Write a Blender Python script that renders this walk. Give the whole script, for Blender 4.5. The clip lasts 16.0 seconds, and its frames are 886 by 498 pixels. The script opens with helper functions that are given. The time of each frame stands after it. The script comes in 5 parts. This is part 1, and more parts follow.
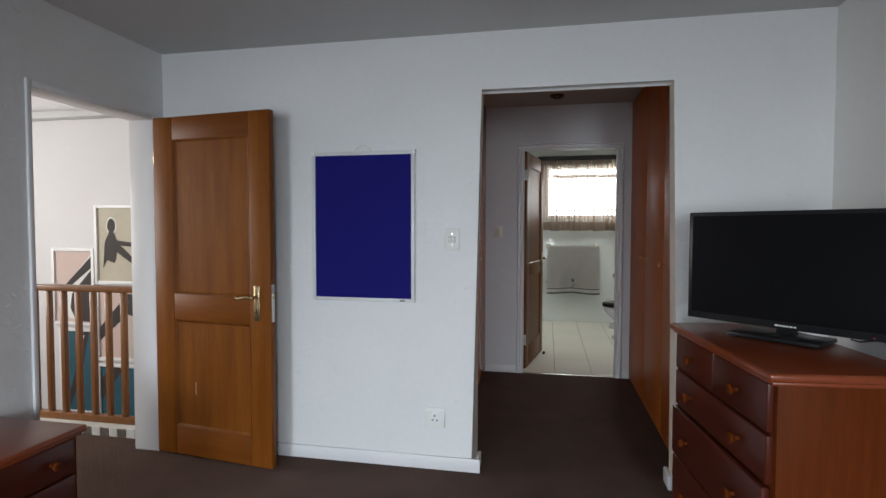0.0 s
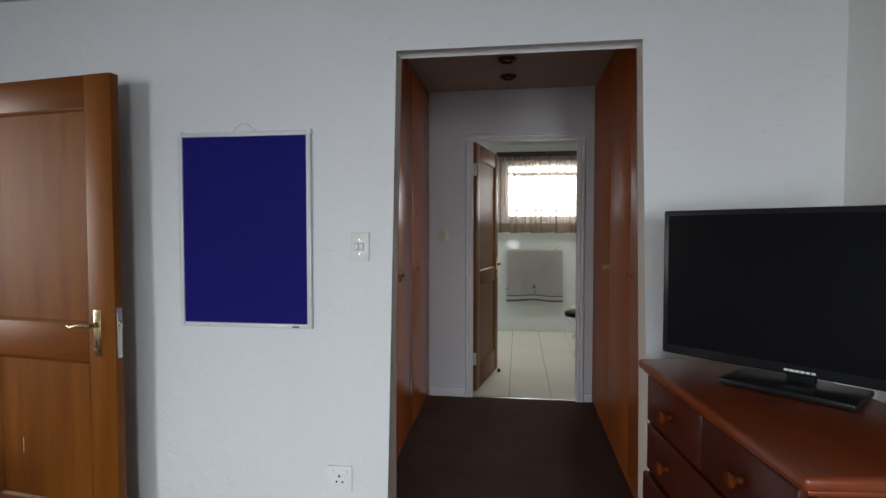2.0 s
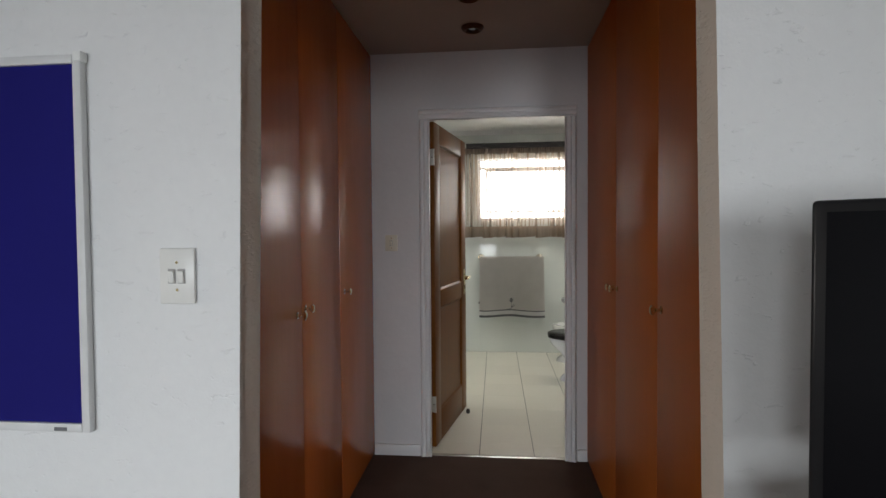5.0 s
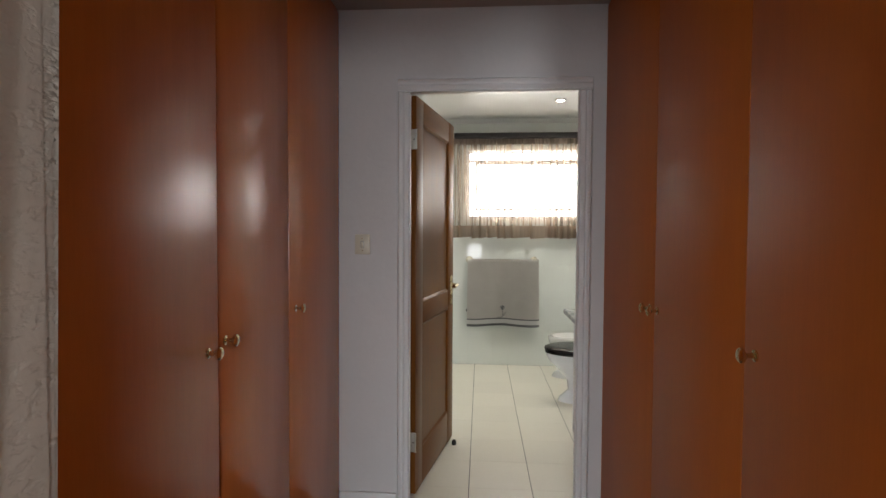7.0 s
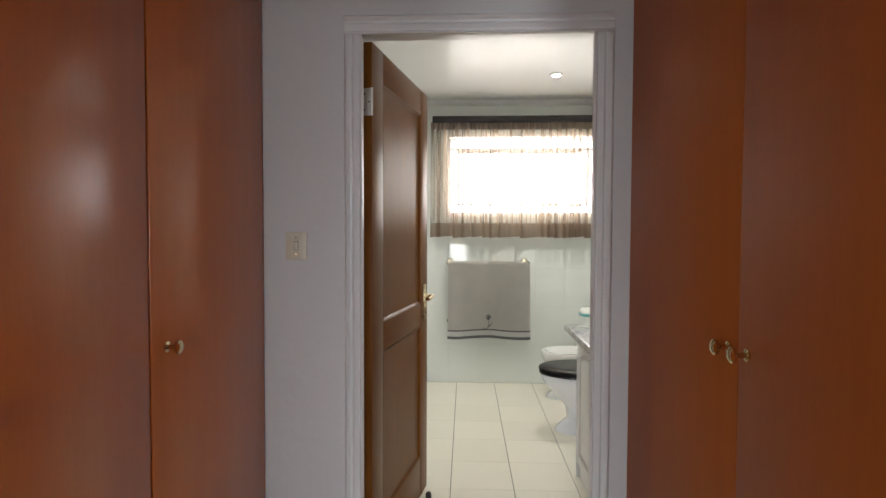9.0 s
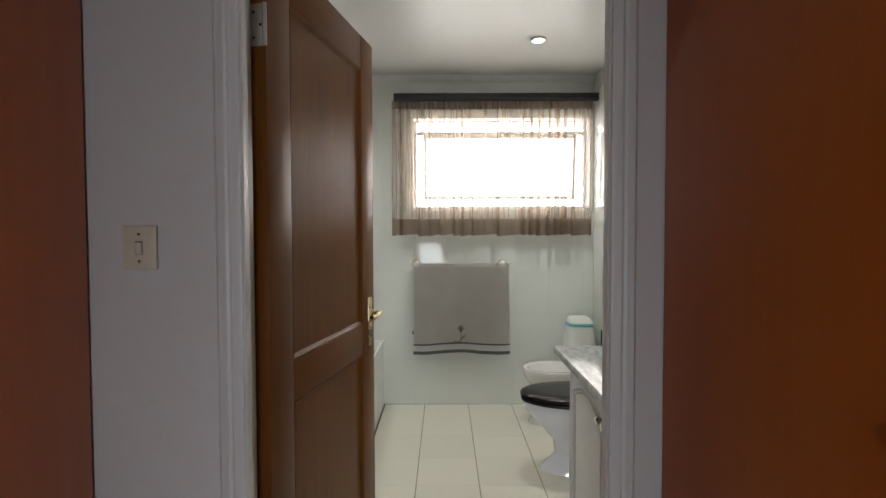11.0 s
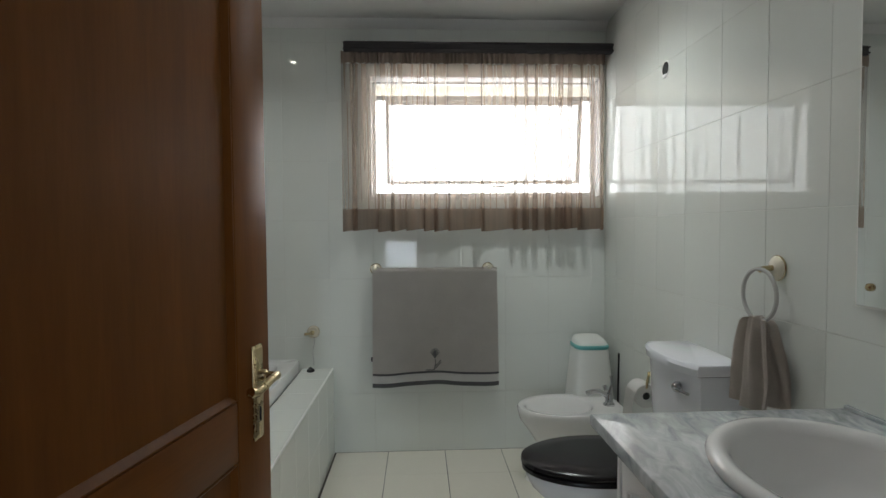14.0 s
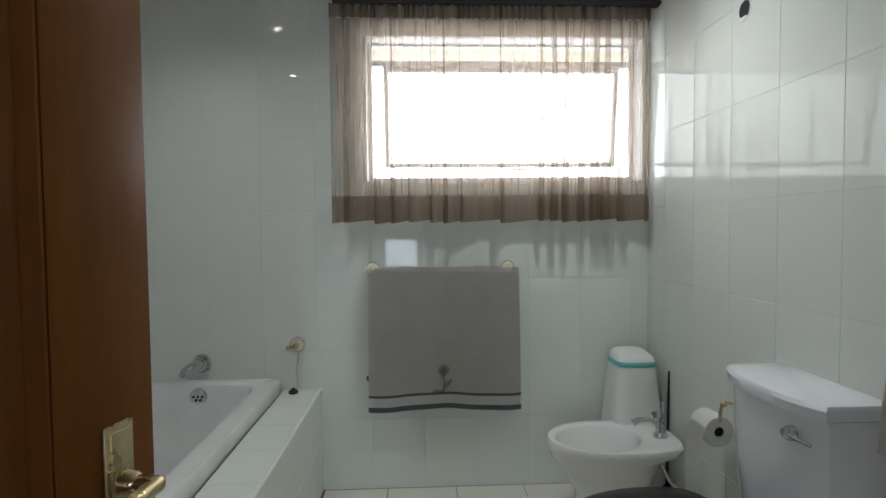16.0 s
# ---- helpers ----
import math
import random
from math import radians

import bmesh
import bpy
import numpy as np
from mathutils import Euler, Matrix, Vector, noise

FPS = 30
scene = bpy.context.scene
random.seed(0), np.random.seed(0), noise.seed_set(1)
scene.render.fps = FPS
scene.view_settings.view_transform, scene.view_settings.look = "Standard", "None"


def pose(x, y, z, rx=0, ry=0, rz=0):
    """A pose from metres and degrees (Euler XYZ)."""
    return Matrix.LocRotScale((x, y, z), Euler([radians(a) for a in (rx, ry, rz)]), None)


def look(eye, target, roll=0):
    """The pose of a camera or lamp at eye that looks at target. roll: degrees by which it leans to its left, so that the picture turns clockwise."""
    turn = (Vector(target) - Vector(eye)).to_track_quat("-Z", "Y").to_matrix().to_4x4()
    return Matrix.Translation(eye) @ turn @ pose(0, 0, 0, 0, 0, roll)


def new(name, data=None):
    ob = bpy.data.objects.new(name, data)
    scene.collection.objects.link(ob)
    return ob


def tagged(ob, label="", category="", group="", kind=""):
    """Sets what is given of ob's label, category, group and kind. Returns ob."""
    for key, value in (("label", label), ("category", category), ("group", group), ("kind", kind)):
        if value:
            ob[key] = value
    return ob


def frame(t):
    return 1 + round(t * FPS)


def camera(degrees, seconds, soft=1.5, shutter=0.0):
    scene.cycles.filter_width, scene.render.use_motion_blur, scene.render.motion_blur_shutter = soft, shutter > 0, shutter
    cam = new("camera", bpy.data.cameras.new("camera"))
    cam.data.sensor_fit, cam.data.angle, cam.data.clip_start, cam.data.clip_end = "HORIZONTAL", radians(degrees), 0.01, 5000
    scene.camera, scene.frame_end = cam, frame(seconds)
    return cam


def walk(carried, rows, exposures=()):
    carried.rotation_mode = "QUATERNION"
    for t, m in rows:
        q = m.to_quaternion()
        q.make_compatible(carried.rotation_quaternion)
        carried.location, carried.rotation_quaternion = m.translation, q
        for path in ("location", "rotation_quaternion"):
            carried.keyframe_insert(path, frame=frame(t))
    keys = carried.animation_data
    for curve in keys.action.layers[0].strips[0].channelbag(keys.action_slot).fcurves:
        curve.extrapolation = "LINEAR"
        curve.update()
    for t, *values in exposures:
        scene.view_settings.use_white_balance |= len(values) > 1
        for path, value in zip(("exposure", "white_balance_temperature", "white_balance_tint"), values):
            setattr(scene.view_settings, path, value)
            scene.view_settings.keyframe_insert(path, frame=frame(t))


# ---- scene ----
cam = camera(80.0, 16.0)
PATH = [
    (0, (-0.068, 0.301, 1.331), (-0.456, 2.261, 1.255), 0.1),
    (0.5, (-0.044, 0.493, 1.334), (-0.411, 2.458, 1.264), 0.4),
    (1, (-0.015, 0.668, 1.338), (-0.348, 2.639, 1.266), 0.2),
    (1.5, (0.036, 0.848, 1.344), (-0.264, 2.824, 1.272), -0.0),
    (2, (0.075, 0.996, 1.342), (-0.206, 2.975, 1.271), -0.0),
    (2.5, (0.088, 1.18, 1.349), (-0.174, 3.162, 1.279), -0.1),
    (3, (0.098, 1.352, 1.355), (-0.147, 3.336, 1.286), -0.3),
    (3.5, (0.112, 1.522, 1.356), (-0.112, 3.508, 1.291), -0.2),
    (4, (0.13, 1.692, 1.357), (-0.081, 3.68, 1.296), -0.5),
    (6.3, (0.084, 2.431, 1.376), (-0.08, 4.423, 1.313), 0.3),
    (6.5, (0.08, 2.487, 1.377), (-0.075, 4.48, 1.312), 0.4),
    (7, (0.064, 2.633, 1.37), (-0.078, 4.627, 1.304), 0.3),
    (7.5, (0.046, 2.807, 1.372), (-0.086, 4.802, 1.308), 0.3),
    (8, (0.043, 2.979, 1.368), (-0.073, 4.974, 1.303), 0.4),
    (8.5, (0.066, 3.179, 1.36), (-0.038, 5.176, 1.297), 0.4),
    (9, (0.084, 3.345, 1.357), (-0.001, 5.342, 1.291), 0.2),
    (9.2, (0.079, 3.418, 1.351), (0.015, 5.416, 1.287), 0.3),
    (11.5, (0.189, 4.176, 1.34), (0.191, 6.174, 1.269), -0.3),
    (12, (0.202, 4.34, 1.345), (0.216, 6.339, 1.271), -0.4),
    (12.5, (0.185, 4.517, 1.33), (0.228, 6.515, 1.26), -0.3),
    (13, (0.183, 4.681, 1.322), (0.249, 6.678, 1.25), -0.4),
    (13.5, (0.19, 4.841, 1.321), (0.27, 6.838, 1.25), -0.5),
    (14, (0.203, 4.972, 1.318), (0.293, 6.969, 1.241), -0.4),
    (14.5, (0.193, 5.112, 1.308), (0.294, 7.108, 1.235), -0.4),
    (15, (0.2, 5.249, 1.306), (0.301, 7.245, 1.225), -0.4),
    (15.5, (0.196, 5.375, 1.299), (0.291, 7.371, 1.216), -0.3),
    (16, (0.18, 5.503, 1.279), (0.267, 7.5, 1.2), -0.5),
]
EXPOSURES = [(0, -0.02, 6550, 10), (3.5, -0.04, 6750, 10), (5.0, 0.08, 6900, 11), (6.5, 0.25, 7000, 12), (7.5, 0.72, 7200, 12), (9.0, 0.74, 7050, 12),
             (10.5, 0.36, 6900, 12), (11.5, -0.04, 6850, 12), (12.5, -0.30, 6600, 11), (13.5, -0.43, 6450, 10), (14.5, -0.35, 6350, 10), (16.0, -0.33, 6250, 9)]
walk(cam, [(t, look(eye, target, roll)) for t, eye, target, roll in PATH], EXPOSURES)

# ---------------------------------------------------------------- world and light
world = bpy.data.worlds.new("sky")
scene.world = world
world.use_nodes = True
sky = world.node_tree.nodes.new("ShaderNodeTexSky")
sky.sky_type, sky.sun_disc = "NISHITA", False
sky.sun_elevation, sky.sun_rotation = radians(48), radians(200)
world.node_tree.links.new(sky.outputs["Color"], world.node_tree.nodes["Background"].inputs["Color"])
world.node_tree.nodes["Background"].inputs["Strength"].default_value = 0.1


def area(name, m, sx, sy, power, colour):
    lamp = bpy.data.lights.new(name, "AREA")
    lamp.shape, lamp.size, lamp.size_y, lamp.energy, lamp.color = "RECTANGLE", sx, sy, power, colour
    ob = new(name, lamp)
    ob.matrix_world = m
    return ob


def spot(name, x, y, z, power, colour, angle=150):
    lamp = bpy.data.lights.new(name, "SPOT")
    lamp.energy, lamp.color, lamp.spot_size, lamp.spot_blend, lamp.shadow_soft_size = power, colour, radians(angle), 1.0, 0.014
    ob = new(name, lamp)
    ob.matrix_world = pose(x, y, z)
    return ob


# unseen bedroom windows placed for their light, an added landing lamp, the bathroom window
for x, z, w, h, power in ((-0.28, 0.62, 0.80, 0.85, 13), (1.00, 1.35, 0.42, 1.30, 40), (-1.72, 1.20, 0.80, 1.30, 42)):
    bedroom = area("bedroom_daylight", look((x, -2.42, z), (x - 0.12, 0.5, z - 1.45)), w, h, power, (0.80, 0.90, 1.0))
    bedroom.data.spread = radians(100)
# added fill lamp to brighten the landing; no window is built here
area("landing_fill_light", look((-5.9, 2.3, 1.5), (-3.0, 3.2, 1.0)), 1.8, 1.6, 100, (1.0, 0.98, 0.95))
area("bath_window_light", look((0.62, 8.30, 1.87), (0.62, 7.0, 1.3)), 1.2, 0.55, 4, (0.92, 0.97, 1.0))
for x, y, power in ((0.745, 7.30, 38), (-0.68, 7.30, 20), (0.745, 6.05, 6), (-0.82, 6.30, 4)):
    spot("bath_downlight_lamp", x, y, 2.485, power, (0.96, 1.0, 0.965), 140)

# ---------------------------------------------------------------- materials


def material(name, colour, rough=0.5, metal=0.0, coat=0.0, second=None, scale=6.0, stretch=(1, 1, 1), contrast=0.5,
             fine=0.0, fine_scale=120.0, bump=0.0, bump_scale=60.0, bump_dist=0.01, rough_var=0.0, piece=0.0, spec=0.5, kind="noise"):
    """A principled surface with a broad and a fine variation, bump and worn gloss."""
    mat = bpy.data.materials.new(name)
    mat.use_nodes = True
    nt = mat.node_tree
    n, l = nt.nodes, nt.links
    b = n["Principled BSDF"]
    b.inputs["Roughness"].default_value, b.inputs["Metallic"].default_value = rough, metal
    b.inputs["Coat Weight"].default_value, b.inputs["Specular IOR Level"].default_value = coat, spec
    b.inputs["Coat Roughness"].default_value = 0.12
    tc = n.new("ShaderNodeTexCoord")
    mp = n.new("ShaderNodeMapping")
    mp.inputs["Scale"].default_value = stretch
    l.new(tc.outputs["Object"], mp.inputs["Vector"])
    vec = mp.outputs["Vector"]
    tex = n.new("ShaderNodeTexNoise")
    tex.inputs["Scale"].default_value, tex.inputs["Detail"].default_value, tex.inputs["Roughness"].default_value = scale, 6, 0.6
    l.new(vec, tex.inputs["Vector"])
    ramp = n.new("ShaderNodeValToRGB")
    lo, hi = 0.5 - contrast / 2, 0.5 + contrast / 2
    ramp.color_ramp.elements[0].position, ramp.color_ramp.elements[1].position = max(0, lo), min(1, hi)
    ramp.color_ramp.elements[0].color, ramp.color_ramp.elements[1].color = (*(second or [c * 0.85 for c in colour]), 1), (*colour, 1)
    l.new(tex.outputs["Fac"], ramp.inputs["Fac"])
    out = ramp.outputs["Color"]
    ft = n.new("ShaderNodeTexNoise")
    ft.inputs["Scale"].default_value, ft.inputs["Detail"].default_value = fine_scale, 4
    l.new(vec, ft.inputs["Vector"])
    if fine or piece:
        hsv = n.new("ShaderNodeHueSaturation")
        mr = n.new("ShaderNodeMapRange")
        mr.inputs["To Min"].default_value, mr.inputs["To Max"].default_value = 1 - fine, 1 + fine
        l.new(ft.outputs["Fac"], mr.inputs["Value"])
        value = mr.outputs["Result"]
        if piece:
            oi = n.new("ShaderNodeObjectInfo")
            mr2 = n.new("ShaderNodeMapRange")
            mr2.inputs["To Min"].default_value, mr2.inputs["To Max"].default_value = 1 - piece, 1 + piece
            l.new(oi.outputs["Random"], mr2.inputs["Value"])
            mul = n.new("ShaderNodeMath")
            mul.operation = "MULTIPLY"
            l.new(value, mul.inputs[0])
            l.new(mr2.outputs["Result"], mul.inputs[1])
            value = mul.outputs["Value"]
        l.new(value, hsv.inputs["Value"])
        l.new(out, hsv.inputs["Color"])
        out = hsv.outputs["Color"]
    l.new(out, b.inputs["Base Color"])
    if rough_var:
        rr = n.new("ShaderNodeMapRange")
        rr.inputs["To Min"].default_value, rr.inputs["To Max"].default_value = max(0.02, rough - rough_var), rough + rough_var
        l.new(tex.outputs["Fac"], rr.inputs["Value"])
        l.new(rr.outputs["Result"], b.inputs["Roughness"])
    if bump:
        bt = n.new("ShaderNodeTexNoise")
        bt.inputs["Scale"].default_value, bt.inputs["Detail"].default_value = bump_scale, 5
        l.new(vec, bt.inputs["Vector"])
        bn = n.new("ShaderNodeBump")
        bn.inputs["Strength"].default_value, bn.inputs["Distance"].default_value = bump, bump_dist
        l.new(bt.outputs["Fac"], bn.inputs["Height"])
        l.new(bn.outputs["Normal"], b.inputs["Normal"])
    return mat


def plaster(name, colour, pits, low=0.235, high=0.375, size=24, swirl=0.5):
    """Painted bagged plaster: soft waves, with scattered shallow pits and trowel nicks."""
    mat = material(name, colour, rough=0.62, second=[c * 0.93 for c in colour], scale=1.7, contrast=0.7, fine=0.03, fine_scale=40)
    nt = mat.node_tree
    n, l = nt.nodes, nt.links
    tc = [x for x in n if x.bl_idname == "ShaderNodeTexCoord"][0]
    wave = n.new("ShaderNodeTexNoise")
    wave.inputs["Scale"].default_value, wave.inputs["Detail"].default_value = 9, 5
    l.new(tc.outputs["Object"], wave.inputs["Vector"])
    mp = n.new("ShaderNodeMapping")
    mp.inputs["Scale"].default_value = (1.0, 1.0, 1.9)
    mp.inputs["Rotation"].default_value = (0, radians(18), 0)
    l.new(tc.outputs["Object"], mp.inputs["Vector"])
    nick = n.new("ShaderNodeTexNoise")
    nick.inputs["Scale"].default_value, nick.inputs["Detail"].default_value, nick.inputs["Roughness"].default_value = size, 3, 0.6
    nick.inputs["Distortion"].default_value = swirl
    l.new(mp.outputs["Vector"], nick.inputs["Vector"])
    cut = n.new("ShaderNodeMapRange")
    cut.inputs["From Min"].default_value, cut.inputs["From Max"].default_value = low, high
    l.new(nick.outputs["Fac"], cut.inputs["Value"])
    grain = n.new("ShaderNodeTexNoise")
    grain.inputs["Scale"].default_value, grain.inputs["Detail"].default_value = 160, 3
    l.new(tc.outputs["Object"], grain.inputs["Vector"])
    prev = None
    for src, out, strength, dist in ((wave, "Fac", 0.35, 0.012), (cut, "Result", pits, 0.007), (grain, "Fac", 0.25, 0.0015)):
        bn = n.new("ShaderNodeBump")
        bn.inputs["Strength"].default_value, bn.inputs["Distance"].default_value = strength, dist
        l.new(src.outputs[out], bn.inputs["Height"])
        if prev:
            l.new(prev.outputs["Normal"], bn.inputs["Normal"])
        prev = bn
    l.new(prev.outputs["Normal"], n["Principled BSDF"].inputs["Normal"])
    return mat


def wood(name, light, dark, rough=0.35, coat=0.2, along="z", scale=3.0, fine=0.14, piece=0.05, spec=0.5, bump=0.03, rough_var=0.05):
    st = {"x": (0.7, 9, 9), "y": (9, 0.7, 9), "z": (9, 9, 0.7)}[along]
    return material(name, light, rough, second=dark, scale=scale, stretch=st, contrast=0.75, fine=fine, fine_scale=22, coat=coat,
                    bump=bump, bump_scale=26, bump_dist=0.002, rough_var=rough_var, piece=piece, spec=spec)


M = dict(
    plaster=plaster("bagged_white_plaster", (0.76, 0.76, 0.75), 0.42),
    # reveals: real pits, with the cupboards' warm bounce light put into the colour
    plaster_bounce=plaster("pitted_reveal_warm_bounce", (0.76, 0.68, 0.59), 0.26, 0.30, 0.50, 34, 0.25),
    plaster_smooth=plaster("painted_plaster", (0.66, 0.645, 0.65), 0.12),
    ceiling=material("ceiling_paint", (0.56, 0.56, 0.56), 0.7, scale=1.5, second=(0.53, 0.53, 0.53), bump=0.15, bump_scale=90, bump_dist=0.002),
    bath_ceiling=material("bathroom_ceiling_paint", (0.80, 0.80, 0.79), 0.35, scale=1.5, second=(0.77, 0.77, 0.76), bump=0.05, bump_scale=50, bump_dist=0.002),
    carpet=material("brown_carpet", (0.125, 0.080, 0.064), 0.95, second=(0.085, 0.053, 0.043), scale=3, fine=0.35, fine_scale=420, bump=0.9, bump_scale=520, bump_dist=0.004, spec=0.1),
    white_paint=material("white_gloss_paint", (0.76, 0.75, 0.75), 0.35, scale=3, second=(0.72, 0.71, 0.71), bump=0.08, bump_scale=35, bump_dist=0.002),
    veneer=wood("cupboard_veneer", (0.64, 0.172, 0.030), (0.54, 0.135, 0.023), rough=0.24, rough_var=0.02, bump=0.0, coat=0.0, spec=0.55, scale=1.6, fine=0.07, piece=0.04),
    # same veneer, made rougher and duller so this row mirrors less light
    veneer_dull=wood("dull_cupboard_veneer", (0.60, 0.165, 0.030), (0.51, 0.130, 0.023), rough=0.44, rough_var=0.03, bump=0.0, coat=0.0, spec=0.18, scale=1.6, fine=0.07, piece=0.04),
    # even tan, darker and warmer than the bedroom ceiling
    passage_ceiling=material("tan_passage_ceiling", (0.42, 0.36, 0.31), 0.7, scale=1.5, second=(0.39, 0.33, 0.285), bump=0.15, bump_scale=90, bump_dist=0.002),
    cupboard_dark=material("cupboard_carcass", (0.05, 0.02, 0.012), 0.6),
    door_wood=wood("door_wood", (0.215, 0.070, 0.0075), (0.10, 0.026, 0.003), rough=0.42, coat=0.0, spec=0.16, scale=1.6, fine=0.22),
    door_wood_x=wood("door_rail_wood", (0.18, 0.055, 0.006), (0.108, 0.028, 0.0035), rough=0.42, coat=0.0, spec=0.16, along="x"),
    bath_door=wood("bath_door_wood", (0.205, 0.074, 0.014), (0.120, 0.040, 0.007), rough=0.36, coat=0.0, spec=0.13),
    bath_door_x=wood("bath_door_rail_wood", (0.20, 0.071, 0.013), (0.130, 0.043, 0.008), rough=0.36, coat=0.0, spec=0.13, along="x"),
    # three mahogany tones: top palest, side panels between, drawer fronts darkest
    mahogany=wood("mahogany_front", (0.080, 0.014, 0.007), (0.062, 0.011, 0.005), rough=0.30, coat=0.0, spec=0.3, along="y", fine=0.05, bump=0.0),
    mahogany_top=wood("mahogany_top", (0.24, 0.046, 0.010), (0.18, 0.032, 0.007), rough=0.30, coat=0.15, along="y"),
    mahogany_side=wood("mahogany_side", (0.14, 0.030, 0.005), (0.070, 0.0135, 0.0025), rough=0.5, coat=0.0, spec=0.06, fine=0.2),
    rail_wood=wood("railing_wood", (0.32, 0.135, 0.042), (0.18, 0.066, 0.020), rough=0.35, coat=0.2),
    brass=material("brass", (0.66, 0.55, 0.33), 0.27, metal=1.0, second=(0.48, 0.38, 0.21), scale=20, rough_var=0.06),
    knob_brass=material("satin_brass", (0.82, 0.68, 0.40), 0.24, metal=1.0, second=(0.66, 0.52, 0.28), scale=25, rough_var=0.05),
    chrome=material("chrome", (0.66, 0.66, 0.67), 0.10, metal=1.0, second=(0.55, 0.55, 0.57), scale=15),
    steel=material("lock_steel", (0.62, 0.60, 0.56), 0.35, metal=1.0, scale=20),
    porcelain=material("white_porcelain", (0.80, 0.80, 0.79), 0.10, coat=0.5, second=(0.78, 0.78, 0.77), scale=3),
    cistern=material("cistern_porcelain", (0.76, 0.78, 0.83), 0.10, coat=0.5, second=(0.74, 0.76, 0.81), scale=3),
    hoop=material("pale_grey_acrylic", (0.55, 0.55, 0.53), 0.15),
    cream=material("cream_ceramic", (0.80, 0.75, 0.62), 0.15, coat=0.4),
    acrylic=material("bath_acrylic", (0.80, 0.80, 0.79), 0.16, coat=0.3),
    wall_tile=material("glazed_wall_tile", (0.72, 0.745, 0.70), 0.025, coat=0.0, spec=0.36, second=(0.69, 0.72, 0.69), scale=2.2, bump=0.018, bump_scale=6, bump_dist=0.006, piece=0.015, rough_var=0.006),
    floor_tile=material("cream_floor_tile", (0.80, 0.77, 0.68), 0.28, second=(0.78, 0.75, 0.66), scale=1.5, fine=0.02, fine_scale=60, piece=0.02, rough_var=0.01),
    grout=material("tile_grout", (0.68, 0.69, 0.64), 0.9, second=(0.60, 0.60, 0.55), scale=8),
    floor_grout=material("dark_floor_grout", (0.10, 0.09, 0.075), 0.9, second=(0.06, 0.05, 0.045), scale=8),
    black_seat=material("black_gloss_plastic", (0.010, 0.008, 0.010), 0.26, coat=0.0, spec=0.25),
    black_plastic=material("black_plastic", (0.014, 0.014, 0.015), 0.30, spec=0.2, scale=40),
    screen=material("dark_screen", (0.004, 0.004, 0.005), 0.26, spec=0.12, scale=3, second=(0.004, 0.004, 0.005)),
    felt=material("navy_felt", (0.010, 0.009, 0.150), 0.9, second=(0.009, 0.008, 0.13), scale=5, fine=0.12, fine_scale=500, bump=0.3, bump_scale=600, bump_dist=0.001, spec=0.2),
    alu=material("painted_frame", (0.70, 0.70, 0.69), 0.4, scale=10),
    switch=material("switch_plastic", (0.80, 0.79, 0.75), 0.3),
    cream_switch=material("aged_cream_plastic", (0.70, 0.64, 0.52), 0.35),
    bronze=material("dark_bronze", (0.13, 0.07, 0.04), 0.38, metal=0.8, second=(0.08, 0.04, 0.025), scale=25),
    white_plastic=material("white_plastic", (0.78, 0.79, 0.76), 0.28, second=(0.75, 0.76, 0.73), scale=4),
    aqua=material("aqua_plastic", (0.16, 0.52, 0.52), 0.35),
    towel=material("grey_towel", (0.66, 0.625, 0.585), 0.95, second=(0.60, 0.565, 0.53), scale=7, fine=0.15, fine_scale=350, bump=0.8, bump_scale=420, bump_dist=0.003, spec=0.1),
    towel_band=material("white_towel_band", (0.75, 0.74, 0.72), 0.9, fine=0.1, fine_scale=300, bump=0.4, bump_scale=300, bump_dist=0.002, spec=0.1),
    thread=material("grey_thread", (0.15, 0.15, 0.155), 0.85, fine=0.2, fine_scale=300),
    hand_towel=material("taupe_towel", (0.66, 0.60, 0.55), 0.95, second=(0.56, 0.51, 0.46), scale=9, fine=0.15, fine_scale=350, bump=0.8, bump_scale=420, bump_dist=0.003, spec=0.1),
    paper=material("toilet_paper", (0.78, 0.77, 0.74), 0.9, bump=0.2, bump_scale=200, bump_dist=0.001),
    # near-black for flat fills that paint the shade inside holes
    hole_shade=material("black_hole_shade", (0.012, 0.012, 0.012), 0.8),
    rubber=material("black_rubber", (0.015, 0.015, 0.015), 0.6),
    pelmet=material("dark_pelmet", (0.045, 0.040, 0.042), 0.5, second=(0.03, 0.027, 0.03), scale=8, stretch=(1, 6, 6), bump=0.1, bump_scale=60, bump_dist=0.003),
    tan_canvas=material("painted_beige", (0.52, 0.47, 0.36), 0.7, second=(0.44, 0.40, 0.31), scale=5),
    pink_canvas=material("painted_pink", (0.62, 0.42, 0.38), 0.7, second=(0.55, 0.48, 0.42), scale=4),
    teal_canvas=material("painted_teal", (0.02, 0.10, 0.14), 0.7, second=(0.015, 0.07, 0.10), scale=5),
    brown_canvas=material("painted_dark_brown", (0.035, 0.025, 0.022), 0.7),
    white_canvas=material("painted_white", (0.78, 0.77, 0.74), 0.7),
    door_scratch=material("scratched_varnish", (0.55, 0.36, 0.20), 0.7),
    grey_line=material("grey_shadow_line", (0.36, 0.35, 0.33), 0.6),
    red_led=material("red_led", (0.4, 0.01, 0.02), 0.4),
)


